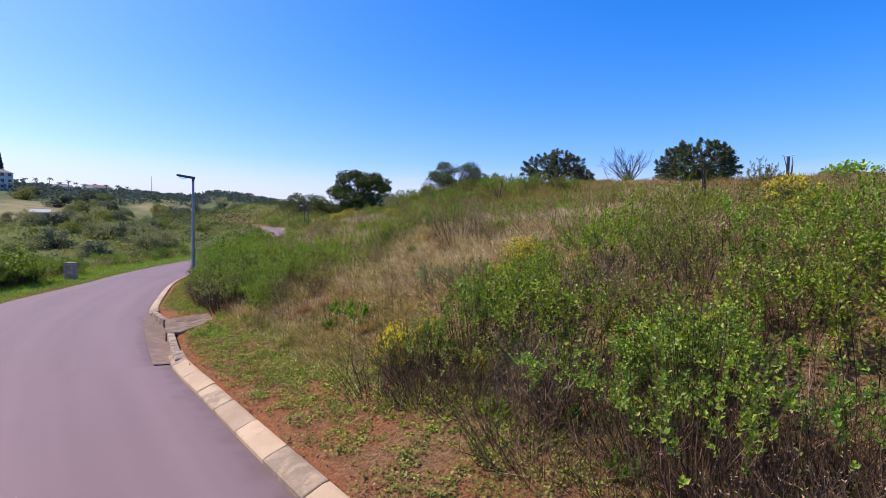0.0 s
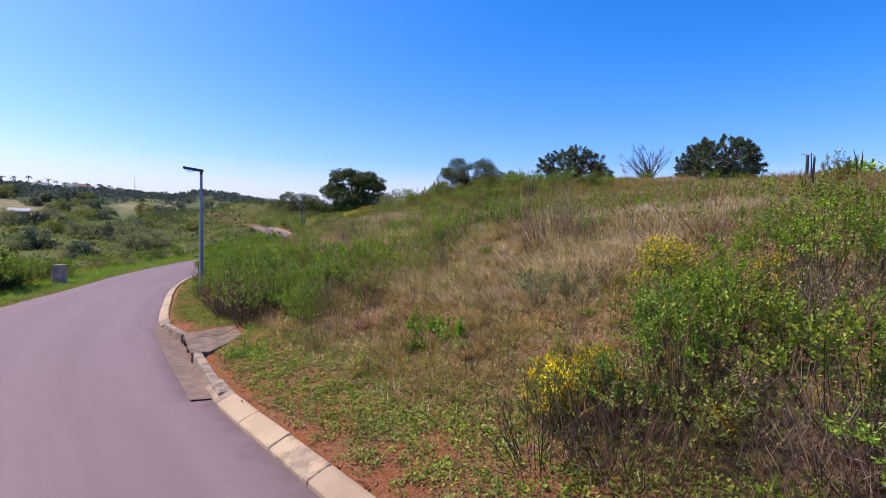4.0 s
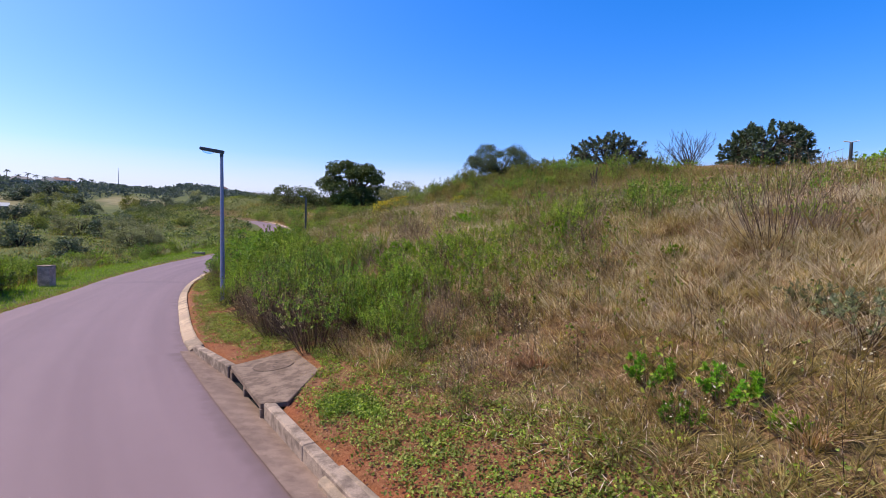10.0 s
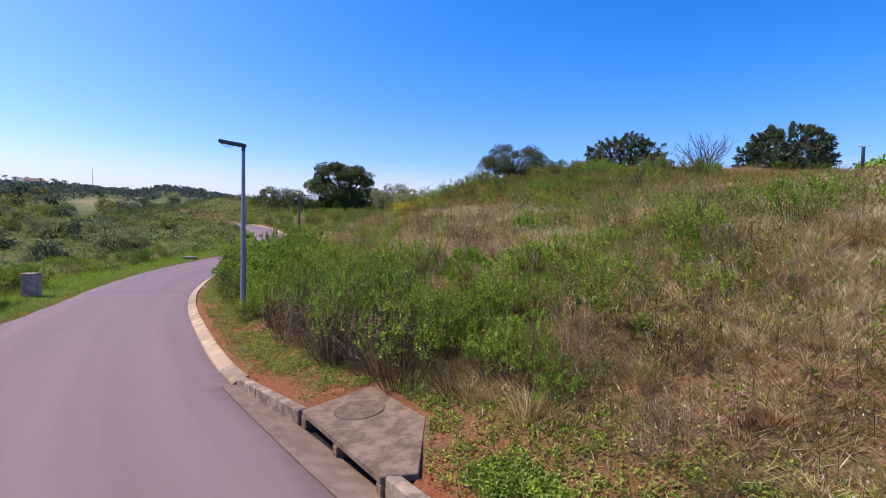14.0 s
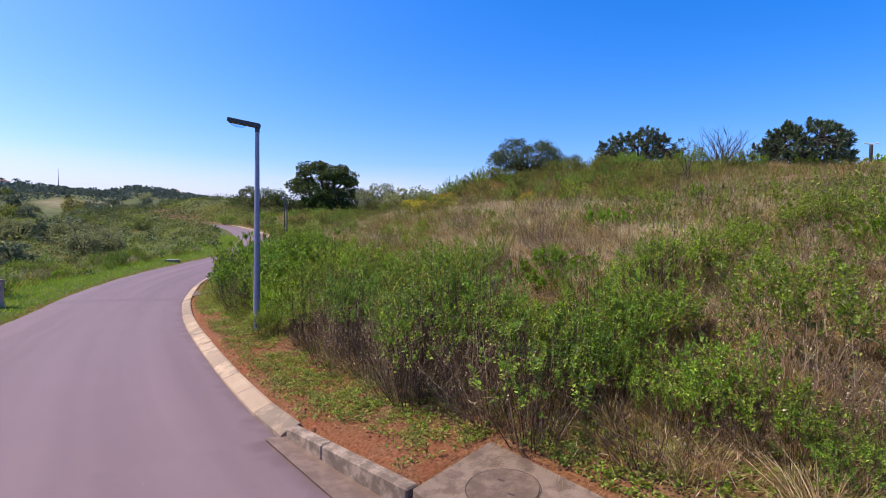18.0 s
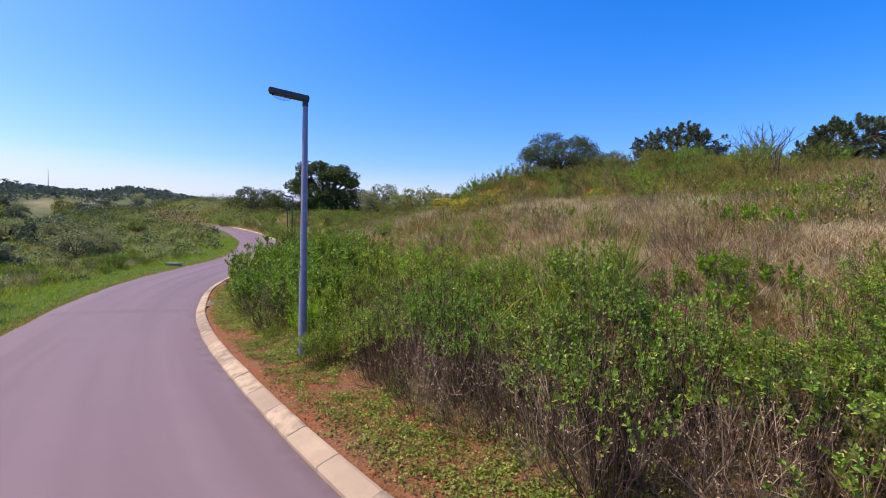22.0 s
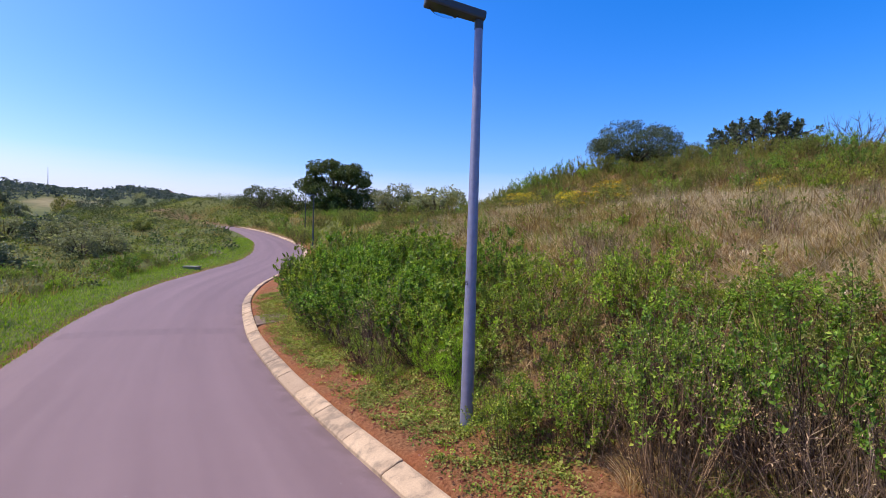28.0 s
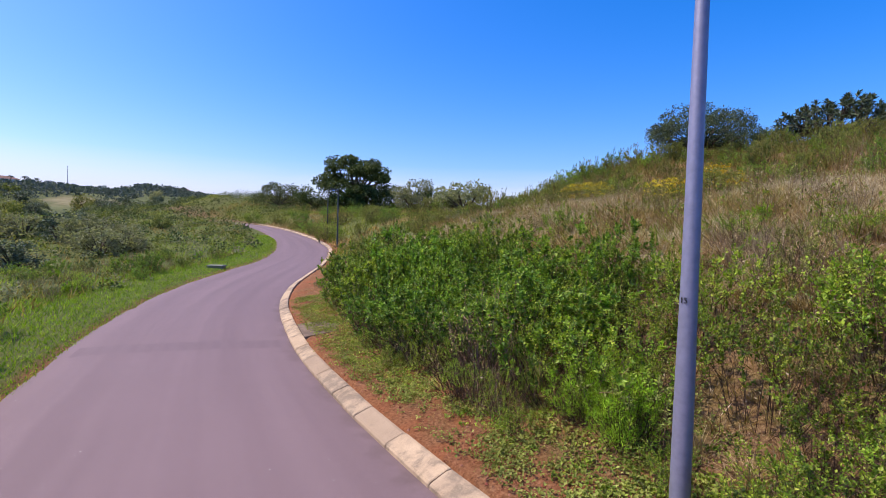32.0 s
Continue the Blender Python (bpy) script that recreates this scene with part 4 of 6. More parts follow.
RECIPES = {   # kind: arguments of shrub_sets after the seed, wood, leaf
    "leafy": ((0.72, 1.15, 30, 7, 11, 0.046, 0.5, 0.36), TWIG, LEAF),
    "leggy": ((0.6, 1.25, 64, 4, 9, 0.046, 0.66, 0.36, 0.0048, 0.48, 0.14, 3), TWIG, LEAF_DEEP),
    "dense": ((0.95, 1.4, 40, 8, 12, 0.064, 0.24, 0.4, 0.006, 0.05, 0.13), TWIG, LEAF_DEEP),
    "bright": ((0.42, 0.5, 16, 5, 14, 0.064, 0.3, 0.36), TWIG, LEAF_BRIGHT),
    "olive": ((0.65, 0.95, 30, 4, 11, 0.046, 0.4, 0.26, 0.0045, 0.2), TWIG, LEAF_OLIVE),
    "grey": ((0.55, 0.55, 26, 4, 12, 0.046, 0.4, 0.36), TWIG_PALE, LEAF_GREY),
    "tangle": ((0.6, 0.5, 60, 2, 0, 0.03, 0.2, 0.25, 0.0036, 0.0, 0.4, 2), TWIG, None),
    "brush": ((0.75, 0.62, 44, 5, 0, 0.03, 0.15, 0.25, 0.0052, 0.0, 0.5, 3), TWIG_PALE, None),
    "dry": ((0.7, 0.9, 54, 3, 3, 0.03, 0.5, 0.25, 0.0042, 0.3, 0.25, 2), TWIG_PALE, GRASS_DRY),
}


def shrub(kind, seed):
    """Meshes of one shrub kind: list of (part name, mesh, label)."""
    rng = np.random.RandomState(seed + 900)
    if kind in RECIPES:
        args, wood, leaf = RECIPES[kind]
        w, f = shrub_sets(seed, *args)
        out = [("branchwork", np_mesh("branchwork", *w, wood), "")]
        return out + [("foliage", np_mesh("foliage", *f, leaf), "")] if f else out
    if kind in ("tussock", "rust_tussock", "straw"):
        n, long, rad, lean = (260, (0.1, 0.27), 0.19, 1.15) if kind != "straw" else (110, (0.18, 0.5), 0.16, 1.15)
        a, r = rng.uniform(0, 2 * np.pi, n), rng.uniform(0, 1, n) ** 0.6
        d = np.stack([np.cos(a) * r, np.sin(a) * r, np.zeros(n)], -1)
        f = blade_quads(d * rad - np.array([0, 0, 0.02]), rng.uniform(*long, n), rng.uniform(0.007, 0.014, n), rng, lean, 3, fall=d * 1.1 + rng.normal(size=d.shape) * np.array([0.3, 0.3, 0]))
        return [("foliage", np_mesh("foliage", *f, {"tussock": GRASS_DRY, "rust_tussock": GRASS_RUST, "straw": GRASS_DRY}[kind]), "")]
    if kind == "flower":
        w, f = dome_sets(seed, 0.75, 0.95, 24, 1500, 0.06, 0.24)
        g = dome_sets(seed, 0.77, 1.0, 24, 560, 0.038, 0.5, 1.0)[1]
        return [("branchwork", np_mesh("branchwork", *w, TWIG), ""), ("foliage", np_mesh("foliage", *f, LEAF_OLIVE), ""), ("bloom", np_mesh("bloom", *g, FLOWER), "small yellow flower heads")]
    if kind == "feathery":
        w, f = shrub_sets(seed, 0.5, 0.85, 60, 5, 12, 0.075, 0.1, 0.07, 0.004, 0.0, 0.22)
        return [("branchwork", np_mesh("branchwork", *w, TWIG), ""), ("foliage", np_mesh("foliage", *f, LEAF_FEATHER), "")]
    if kind == "ridge":
        w, f = shrub_sets(seed, 0.95, 1.25, 40, 4, 10, 0.11, 0.15, 0.2, 0.008, 0.1, 0.22)
        return [("branchwork", np_mesh("branchwork", *w, TWIG), ""), ("foliage", np_mesh("foliage", *f, LEAF_DEEP if seed % 2 else LEAF_OLIVE), "")]
    if kind == "reed":
        root = np.stack([rng.normal(size=46) * 0.1, rng.normal(size=46) * 0.1, np.zeros(46)], -1)
        f = blade_quads(root, rng.uniform(0.5, 1.15, 46), 0.042, rng, 0.45, 4, (0, 0))
        return [("foliage", np_mesh("foliage", *f, REED), "")]


LABELS = {
    "leafy": ("shrub", "green leafy shrub with brown twiggy stems on the slope", "shrub"),
    "leggy": ("shrub", "shrub leafy at the top over bare dark brown stems", "shrub"),
    "dense": ("bush", "dense rounded bush of small dark green leaves", "bush"),
    "bright": ("weed", "low bright green weed among dry grass", "weed"),
    "olive": ("shrub", "olive green shrub with thin stems in the grass", "shrub"),
    "grey": ("shrub", "low grey-leaved shrub with pale twigs", "shrub"),
    "tangle": ("dead_twigs", "low tangle of dead brown twigs at the foot of shrubs", "dead twigs"),
    "brush": ("dead_brush", "pile of bleached bare twigs of a dead shrub", "dead brush"),
    "dry": ("dry_shrub", "dead grey-brown twiggy shrub on the slope", "dry shrub"),
    "flower": ("flowering_shrub", "shrub covered in small yellow flowers", "flowering shrub"),
    "feathery": ("feathery_shrub", "feathery bright green fine-leaved shrub", "shrub"),
    "tussock": ("grass_tussock", "tussock of dry straw-coloured grass on the slope", "grass tussock"),
    "rust_tussock": ("grass_tussock", "tussock of withered rust-brown grass on the slope", "grass tussock"),
    "straw": ("straw_clump", "clump of long bleached straw at the foot of shrubs", "straw"),
    "ridge": ("bush", "rounded green bush on the upper slope", "bush"),
    "reed": ("reed_clump", "clump of long green strap leaves", "reed"),
}
SHRUBS = {k: [shrub(k, 11 * i + 5 + len(k)) for i in range(v)] for k, v in (("leafy", 4), ("leggy", 3), ("dense", 3), ("bright", 2), ("olive", 3), ("grey", 2), ("dry", 3), ("tangle", 3), ("brush", 2), ("flower", 2), ("feathery", 1), ("ridge", 4), ("reed", 2), ("tussock", 4), ("rust_tussock", 3), ("straw", 3))}
SHRUB_RNG = random.Random(21)


def put_shrub(kind, x, y, size=1.0, tall=1.0, sink=0.0):
    name, label, cat = LABELS[kind]
    ob = thing(name, (x, y, float(height(x, y)) - sink), label, cat, cat + "s on the hillside", SHRUB_RNG.uniform(0, 360))
    ob.scale = (size, size, size * tall)
    for pname, me, plabel in SHRUB_RNG.choice(SHRUBS[kind]):
        q = part(pname, me, ob, plabel)
        if pname == "bloom":
            tagged(q, kind="stuff")
    return ob


def beside(kind, s, y, size=1.0, tall=1.0):
    p = spot(float(s), float(y))
    return put_shrub(kind, float(p[0]), float(p[1]), size, tall)


CLEAR = ((2.5, -2.9, 0.62), (2.05, -0.8, 0.36))      # kept free for the dead brush and the flowers


def scatter(kind, s0, s1, y0, y1, gap, size, keep=1.0, jit=0.4):
    """Shrubs over a stretch of the hillside, about gap metres apart."""
    y = y0
    while y < y1:
        s = s0
        while s < s1:
            if SHRUB_RNG.random() < keep and not any((s - cs) ** 2 + (y - cy) ** 2 < r * r for cs, cy, r in CLEAR):
                k = SHRUB_RNG.choice(kind) if isinstance(kind, (list, tuple)) else kind
                beside(k, s + SHRUB_RNG.uniform(-jit, jit) * gap, y + SHRUB_RNG.uniform(-jit, jit) * gap, size * SHRUB_RNG.uniform(0.7, 1.25), SHRUB_RNG.uniform(0.7, 1.25))
            s += gap
        y += gap


# shrubs by the start of the road
scatter(("leggy", "leggy", "olive", "dry"), 2.1, 3.2, -8.0, -1.2, 0.66, 0.88, 0.95)
scatter(("leafy", "leafy", "leafy", "olive", "dry"), 3.2, 5.4, -8.0, -0.9, 0.64, 0.92, 0.93)
scatter(("leafy", "olive", "olive", "dry", "straw"), 5.4, 9.0, -7.0, 0.2, 0.72, 0.52, 0.92)
scatter("tangle", 1.8, 2.9, -8.0, -0.7, 0.46, 1.1, 0.95)
scatter(("tangle", "straw", "tussock"), 2.6, 6.5, -8.0, 0.0, 0.9, 0.95, 0.75)
scatter(("leafy", "olive", "dry", "tussock"), 8.6, 15, -5, 5, 1.7, 0.4, 0.6)
for s, y, k in ((2.5, -0.9, 0.6), (2.2, -0.72, 0.5), (2.75, -0.65, 0.55), (2.5, -2.0, 0.35), (4.8, 0.0, 0.8), (5.2, 0.35, 0.65), (4.9, -1.2, 0.5), (8.5, -2.1, 0.8), (8.9, -1.7, 0.75), (8.2, -2.5, 0.7)):
    beside("flower", s, y, k)
for s, y, k in ((2.6, -2.9, 1.0), (2.75, -2.6, 0.9), (2.45, -3.2, 0.9), (2.3, -2.7, 0.7)):
    beside("brush", s, y, k)
for s, y, k in ((2.05, -0.85, 0.5), (2.15, -0.6, 0.45)):
    beside("flower", s, y, k, 1.7)
for s, y, k in ((2.3, -3.6, 0.5), (2.05, -2.75, 0.45), (2.5, -3.9, 0.4), (2.0, -4.3, 0.4)):
    beside("bright", s, y, k)
# the open dry slope
scatter(("tussock", "rust_tussock", "tussock"), 2.2, 9.0, 0.0, 9.6, 0.62, 0.95, 0.62)
scatter(("dry", "olive", "rust_tussock", "tangle"), 2.6, 13, 0.8, 9.5, 1.05, 0.5, 0.55)
scatter("bright", 1.9, 12, 0.6, 12, 1.7, 0.42, 0.35)
for s, y, k in ((2.95, 2.04, 0.75), (2.55, 2.2, 0.5), (3.07, 2.85, 0.7), (2.75, 1.5, 0.4), (6.0, 6.9, 0.8), (6.3, 7.4, 0.7), (7.3, 3.3, 0.7), (7.6, 3.7, 0.6), (5.4, 8.6, 0.6), (7.5, 8.4, 0.8), (7.9, 8.0, 0.8), (7.2, 7.7, 0.7)):
    beside("bright", s, y, k)
for s, y, k in ((4.2, 1.55, 0.85), (4.5, 1.2, 0.75), (4.4, 2.1, 0.6), (4.8, 0.9, 0.5), (7.5, 4.4, 0.6), (4.9, 4.9, 0.45)):
    beside("grey", s, y, k)
beside("dry", 5.9, 3.1, 1.15, 1.25)
beside("dry", 6.3, 2.8, 0.9, 1.2)
beside("dry", 4.87, 4.85, 0.5, 1.3)
# weeds beside and above the inlet
for s, y, k in ((2.2, 6.4, 0.6), (2.4, 6.8, 0.72), (2.1, 6.0, 0.42), (2.65, 7.1, 0.75), (2.3, 7.3, 0.6), (2.6, 8.9, 0.8), (2.9, 8.4, 0.85), (3.2, 9.1, 0.9), (2.4, 8.2, 0.75), (3.4, 8.3, 0.7), (2.35, 7.5, 0.5), (2.8, 9.5, 0.9)):
    beside("leafy", s, y, k)
scatter(("leafy", "olive", "leafy", "dry"), 2.7, 7.2, 5.9, 9.4, 0.85, 0.8, 0.85)
scatter(("leafy", "olive", "bright"), 4.8, 8.5, 8.6, 13.5, 1.2, 0.6, 0.7)
scatter(("straw", "tangle", "tussock", "rust_tussock"), 1.9, 6.0, 5.6, 9.4, 0.6, 0.7, 0.75)
scatter(("olive", "dry", "tangle", "tussock"), 1.9, 3.2, 4.0, 6.6, 0.65, 0.5, 0.75)
# the belt along the verge
scatter(("leggy", "dry", "leggy", "dry", "tangle"), 2.3, 3.3, 9.0, 12.4, 0.62, 1.05, 0.92)
scatter(("leafy", "dry", "leggy", "dry", "straw"), 3.3, 4.8, 9.0, 12.4, 0.72, 0.86, 0.88)
scatter(("leggy", "leggy", "dry"), 2.4, 3.1, 12.4, 15.8, 0.6, 1.0, 0.95)
scatter("dry", 1.9, 3.4, 8.8, 15.6, 0.8, 1.0, 0.75)
scatter(("leafy", "leafy", "leafy", "olive"), 2.9, 4.6, 12.4, 15.8, 0.72, 0.9, 0.92)
scatter(("leafy", "leafy", "leafy", "olive"), 2.3, 4.8, 15.8, 20.0, 0.68, 0.92, 0.9)
scatter(("tangle", "straw", "tussock"), 1.9, 5.0, 16.2, 21.5, 0.6, 0.65, 0.8)
scatter(("tangle", "leggy", "straw", "tangle", "dry", "tangle", "dry"), 1.65, 2.7, 8.6, 15.2, 0.45, 0.94, 0.94)
scatter(("tangle", "straw"), 1.75, 2.6, 6.2, 9.4, 0.55, 0.9, 0.8)
scatter(("tangle", "tangle", "rust_tussock", "straw"), 1.7, 2.6, 9.4, 16.6, 0.6, 0.8, 0.8)
scatter(("straw", "tussock"), 3.6, 6.4, 8.8, 19.5, 0.8, 0.95, 0.7)
scatter("dense", 2.1, 4.1, 19.8, 22.6, 0.85, 0.88, 0.97, 0.25)
scatter("dense", 1.75, 4.6, 22.6, 28.8, 0.9, 0.92, 0.97, 0.25)
scatter(("tangle", "tangle", "dry"), 1.55, 2.4, 19.2, 24.5, 0.5, 0.95, 0.85)
scatter(("leafy", "olive", "dry", "dry"), 4.9, 6.4, 16.5, 27, 1.3, 0.6, 0.45)
for s, y, k in ((1.75, 15.5, 0.85), (1.5, 15.9, 0.7), (1.2, 16.2, 0.5), (1.45, 16.4, 0.6)):
    beside("leafy", s, y, k)
for s, y, k in ((4.5, 10.8, 0.8), (5.0, 11.1, 0.9), (4.7, 11.6, 0.8), (4.1, 16.8, 0.7), (5.1, 10.5, 0.7), (7.4, 12.0, 0.9), (9.6, 11.1, 0.9), (9.2, 11.6, 0.8)):
    beside("bright", s, y, k)
for s, y, k in ((5.6, 11.7, 1.0), (5.9, 12.4, 0.9), (5.0, 17.9, 1.1), (5.4, 18.5, 0.9)):
    beside("dry", s, y, k)
beside("feathery", 1.8, 17.85, 0.8)
beside("feathery", 2.1, 18.15, 0.92)
beside("feathery", 1.9, 18.5, 0.8)
for s, y, k in ((3.0, 13.6, 1.1), (3.5, 14.6, 0.9), (2.6, 12.4, 1.1), (4.2, 13.2, 1.0), (2.0, 19.4, 0.7), (3.6, 12.9, 1.0), (4.3, 12.2, 1.0), (5.2, 12.7, 0.9), (4.5, 13.2, 0.9)):
    beside("reed", s, y, k)
# higher slope
scatter(("olive", "grey", "dry", "dry"), 6.2, 12, 9, 28, 1.7, 0.55, 0.42)
scatter(("tussock", "straw", "rust_tussock"), 4.6, 12.5, 9.5, 27, 0.95, 1.1, 0.55)
scatter("bright", 5, 14, 9, 26, 2.2, 0.6, 0.3)
for s, y, k in ((8.6, 22.2, 0.9), (9.3, 21.2, 1.0), (8.9, 21.7, 0.8), (10.5, 27.5, 1.0), (10.0, 26.8, 0.9), (9.6, 25.6, 0.9), (10.6, 17.6, 0.7), (11.3, 28.9, 1.0)):
    beside("flower", s, y, k * 1.05, 0.75)
scatter("ridge", 13.0, 21, 15, 26, 1.1, 0.54, 0.85)
scatter("ridge", 11.5, 21, 26, 48, 1.3, 0.68, 0.9)
scatter(("ridge", "ridge", "olive", "grey"), 1.8, 13, 29.5, 62, 2.0, 0.8, 0.75)
scatter("ridge", 1.6, 16, 62, 96, 3.6, 1.25, 0.85)
scatter(("ridge", "grey", "dry"), 12, 34, -4, 15, 3.0, 0.6, 0.5)
scatter(("dry", "leafy", "straw", "dry", "rust_tussock"), 5.2, 11.5, 9.5, 17.5, 1.25, 0.72, 0.55)
scatter(("dry", "straw", "rust_tussock"), 10.5, 16, 13, 27, 1.7, 0.7, 0.55)
# low growth reaching out over the verge
for s, y, k in ((1.5, 19.4, 0.5), (1.3, 20.1, 0.45), (1.7, 20.6, 0.6), (1.35, 21.3, 0.5), (1.6, 22.3, 0.55), (1.2, 18.8, 0.32), (1.5, 17.2, 0.4), (1.1, 22.0, 0.3), (1.25, 23.4, 0.4)):
    beside("leafy", s, y, k)


# ---- trees ----
def tree(place, label, seed, tall, wide, bole, leaf_mat, leaves, leaf, clumps=26, flat=0.7, trunk_r=0.16, lump=0.3, name="tree", stems=1, slim=0.34, low=-0.35):
    """A tapered trunk that forks into limbs, each ending in uneven leaf clumps with gaps between."""
    rng = np.random.RandomState(seed)
    t = thing(name, place, label, "tree" if name == "tree" else "bush")
    cz = bole + (tall - bole) * 0.45
    a = rng.uniform(0, 2 * np.pi, clumps)
    q = rng.uniform(0.05, 1, clumps) ** (0.35 if low > -0.95 else 0.55)
    el = rng.uniform(low, 1, clumps)
    c = np.stack([np.cos(a) * q * np.sqrt(1 - np.clip(el, 0, 1) ** 2 * 0.75) * wide / 2 * 0.88, np.sin(a) * q * np.sqrt(1 - np.clip(el, 0, 1) ** 2 * 0.75) * wide / 2 * 0.88, cz + el * (tall - cz) * 0.86], -1)
    limbs = []
    fork = np.array([0, 0, bole * 0.6])
    for k in range(clumps):
        st = fork + np.array([0, 0, rng.uniform(0, bole * 0.5)])
        if stems > 1:
            st = np.array([*(rng.normal(size=2) * 0.15), 0.0])
        mid = st * 0.5 + c[k] * 0.5 + np.array([0, 0, -0.1 * (tall - bole)]) * rng.uniform(0, 1)
        ts = np.linspace(0, 1, 6)[:, None]
        limbs.append((1 - ts) ** 2 * st + 2 * ts * (1 - ts) * mid + ts ** 2 * c[k])
    limbs = np.array(limbs)
    bent = np.array([[rng.normal() * 0.03 * tall * j, rng.normal() * 0.03 * tall * j, -0.3 + (bole + 0.3) * j] for j in np.linspace(0, 1, 6)])[None]
    part("trunk", np_mesh("trunk", *tubes(bent, [trunk_r * 1.25], [trunk_r * 0.7], 9), BARK, True), t)
    for k in range(clumps):
        grp = limbs[k:k + 1]
        part("limb", np_mesh("limb", *tubes(grp, np.full(len(grp), trunk_r * 0.45), np.full(len(grp), trunk_r * 0.08), 5), BARK, True), t)
    i = rng.randint(0, clumps, leaves)
    rad = wide * lump * 0.5 * rng.uniform(0.6, 1.2, clumps)
    off = unit(rng.normal(size=(leaves, 3))) * (rng.uniform(0.25, 1, leaves) ** 0.6 * rad[i])[:, None]
    off[:, 2] *= flat
    pts = c[i] + off
    part("crown", np_mesh("crown", *leaf_quads(pts, leaf * rng.uniform(0.6, 1.3, leaves), rng, 0.4, slim, unit(off)), leaf_mat), t)
    return t


def on(x, y, sink=0.0):
    return (x, y, float(height(x, y)) - sink)


def rooted(x, y, top):
    """Base on the ground and the height that reaches that top."""
    z = float(height(x, y)) - 0.25
    return (x, y, z), top - z


def rosette_tree(place, label, seed, tall, wide, mat, tips, leaf, spiky=1.0):
    """A low-branching tree: limbs that fork to many shoots, each ending in a rosette of long stiff leaves."""
    rng = np.random.RandomState(seed)
    t = thing("tree", place, label, "tree")
    a, e = rng.uniform(0, 2 * np.pi, tips), rng.uniform(-0.35, 1, tips)
    q = np.sqrt(np.clip(1 - np.abs(e) ** 2.2, 0, 1)) * rng.uniform(0.45, 1, tips) ** 0.4
    lump = 0.82 + 0.36 * vnoise(np.cos(a) * 2 + e * 2 + seed, np.sin(a) * 2, 1.0, seed % 7)
    c = np.stack([np.cos(a) * q * wide / 2 * lump, np.sin(a) * q * wide / 2 * lump, tall * (0.34 + 0.60 * e * lump)], -1)
    limbs = 12
    part("trunk", np_mesh("trunk", *tubes(np.array([[[0, 0, -0.3], [0.05, 0.03, 0.3], [0.0, 0.1, tall * 0.2]]]), [0.2], [0.14], 8), BARK, True), t)
    fork = np.array([0, 0.1, tall * 0.18])
    mids = []
    for k in range(limbs):
        w = 2 * np.pi * k / limbs + rng.uniform(-0.2, 0.2)
        m = np.array([np.cos(w) * wide * rng.uniform(0.12, 0.3), np.sin(w) * wide * rng.uniform(0.12, 0.3), tall * rng.uniform(0.34, 0.62)])
        mids.append(m)
        part("limb", np_mesh("limb", *tubes(np.array([[fork, fork * 0.5 + m * 0.5 - [0, 0, 0.12], m]]), [0.1], [0.05], 6), BARK, True), t)
    near = np.argmin(np.linalg.norm(c[:, None] - np.array(mids)[None], axis=2), axis=1)
    st = np.array(mids)[near]
    way = unit(unit(c - st) + unit(c - np.array([0, 0, tall * 0.25])) * 0.6 + np.array([0, 0, 0.35]))
    tagged(part("twig_spray", np_mesh("twig_spray", *tubes(np.stack([st, st * 0.45 + c * 0.55 - [0, 0, 0.05], c], 1), np.full(tips, 0.035), np.full(tips, 0.014), 4), BARK), t), kind="stuff")
    part("crown", np_mesh("crown", *shoot_leaves(c + way * 0.1, way, np.full(tips, leaf * 1.1), 26, leaf, rng, 0.2, spiky, 0.15), mat), t)
    return t


p, h = rooted(33.6, 101.3, 14.0)
tree(p, "broad dark evergreen tree with spreading umbrella crown", 4, h, 14.6, 2.6, LEAF_DARK, 17000, 0.36, 40, 0.6, 0.5, 0.26, low=-0.6)
p, h = rooted(19.95, 27.35, 6.95)
tree(p, "grey-green rounded tree with fine leaves on the ridge", 8, h, 4.9, 0.7, LEAF_FINE, 20000, 0.085, 62, 0.7, 0.1, 0.22, slim=0.26, low=-0.9)
p, h = rooted(22.0, 26.6, 6.1)
tree(p, "low sparse fine-leaved tree with bare twigs on the ridge", 9, h, 3.4, 0.5, LEAF_FINE, 4200, 0.085, 40, 0.6, 0.07, 0.2, slim=0.26, low=-0.9)
p, h = rooted(28.0, 25.1, 8.1)
rosette_tree(p, "spreading tree with rosettes of stiff grey-green leaves on the ridge", 12, h, 5.4, LEAF_SUCCULENT, 230, 0.26)
p, h = rooted(36.9, 19.2, 9.0)
rosette_tree(p, "dense dark green tree with upright leafy shoots on the ridge", 15, h, 5.6, LEAF_SUCCULENT, 330, 0.32, 0.8)
for x, y, k in ((36.0, 17.2, 0.9), (37.6, 17.6, 1.0), (34.6, 18.2, 0.8), (38.8, 17.3, 0.7), (26.9, 23.6, 0.8), (28.4, 23.4, 0.9), (25.4, 24.3, 0.7), (31.6, 21.2, 0.6)):
    put_shrub("ridge", x, y, k, 0.8)
for k, (x, y, tl, wd) in enumerate(((38, 86, 5.2, 9), (31, 62, 3.6, 7.0), (27, 103, 5.5, 9), (22, 110, 4.5, 10), (42, 101, 4, 9), (36, 74, 3, 6), (45, 92, 4, 8), (35, 99, 4.6, 9), (31, 98, 4.0, 7), (33.3, 97.2, 4.8, 8))):
    tree(on(x, y, 0.3), "rounded dark green bush tree beyond the slope", 30 + k, tl, wd, 0.5, LEAF_GREY if k in (0, 1, 5) else LEAF_DARK, 3400, 0.3, 30, 0.8, 0.2, 0.28, low=-0.9)
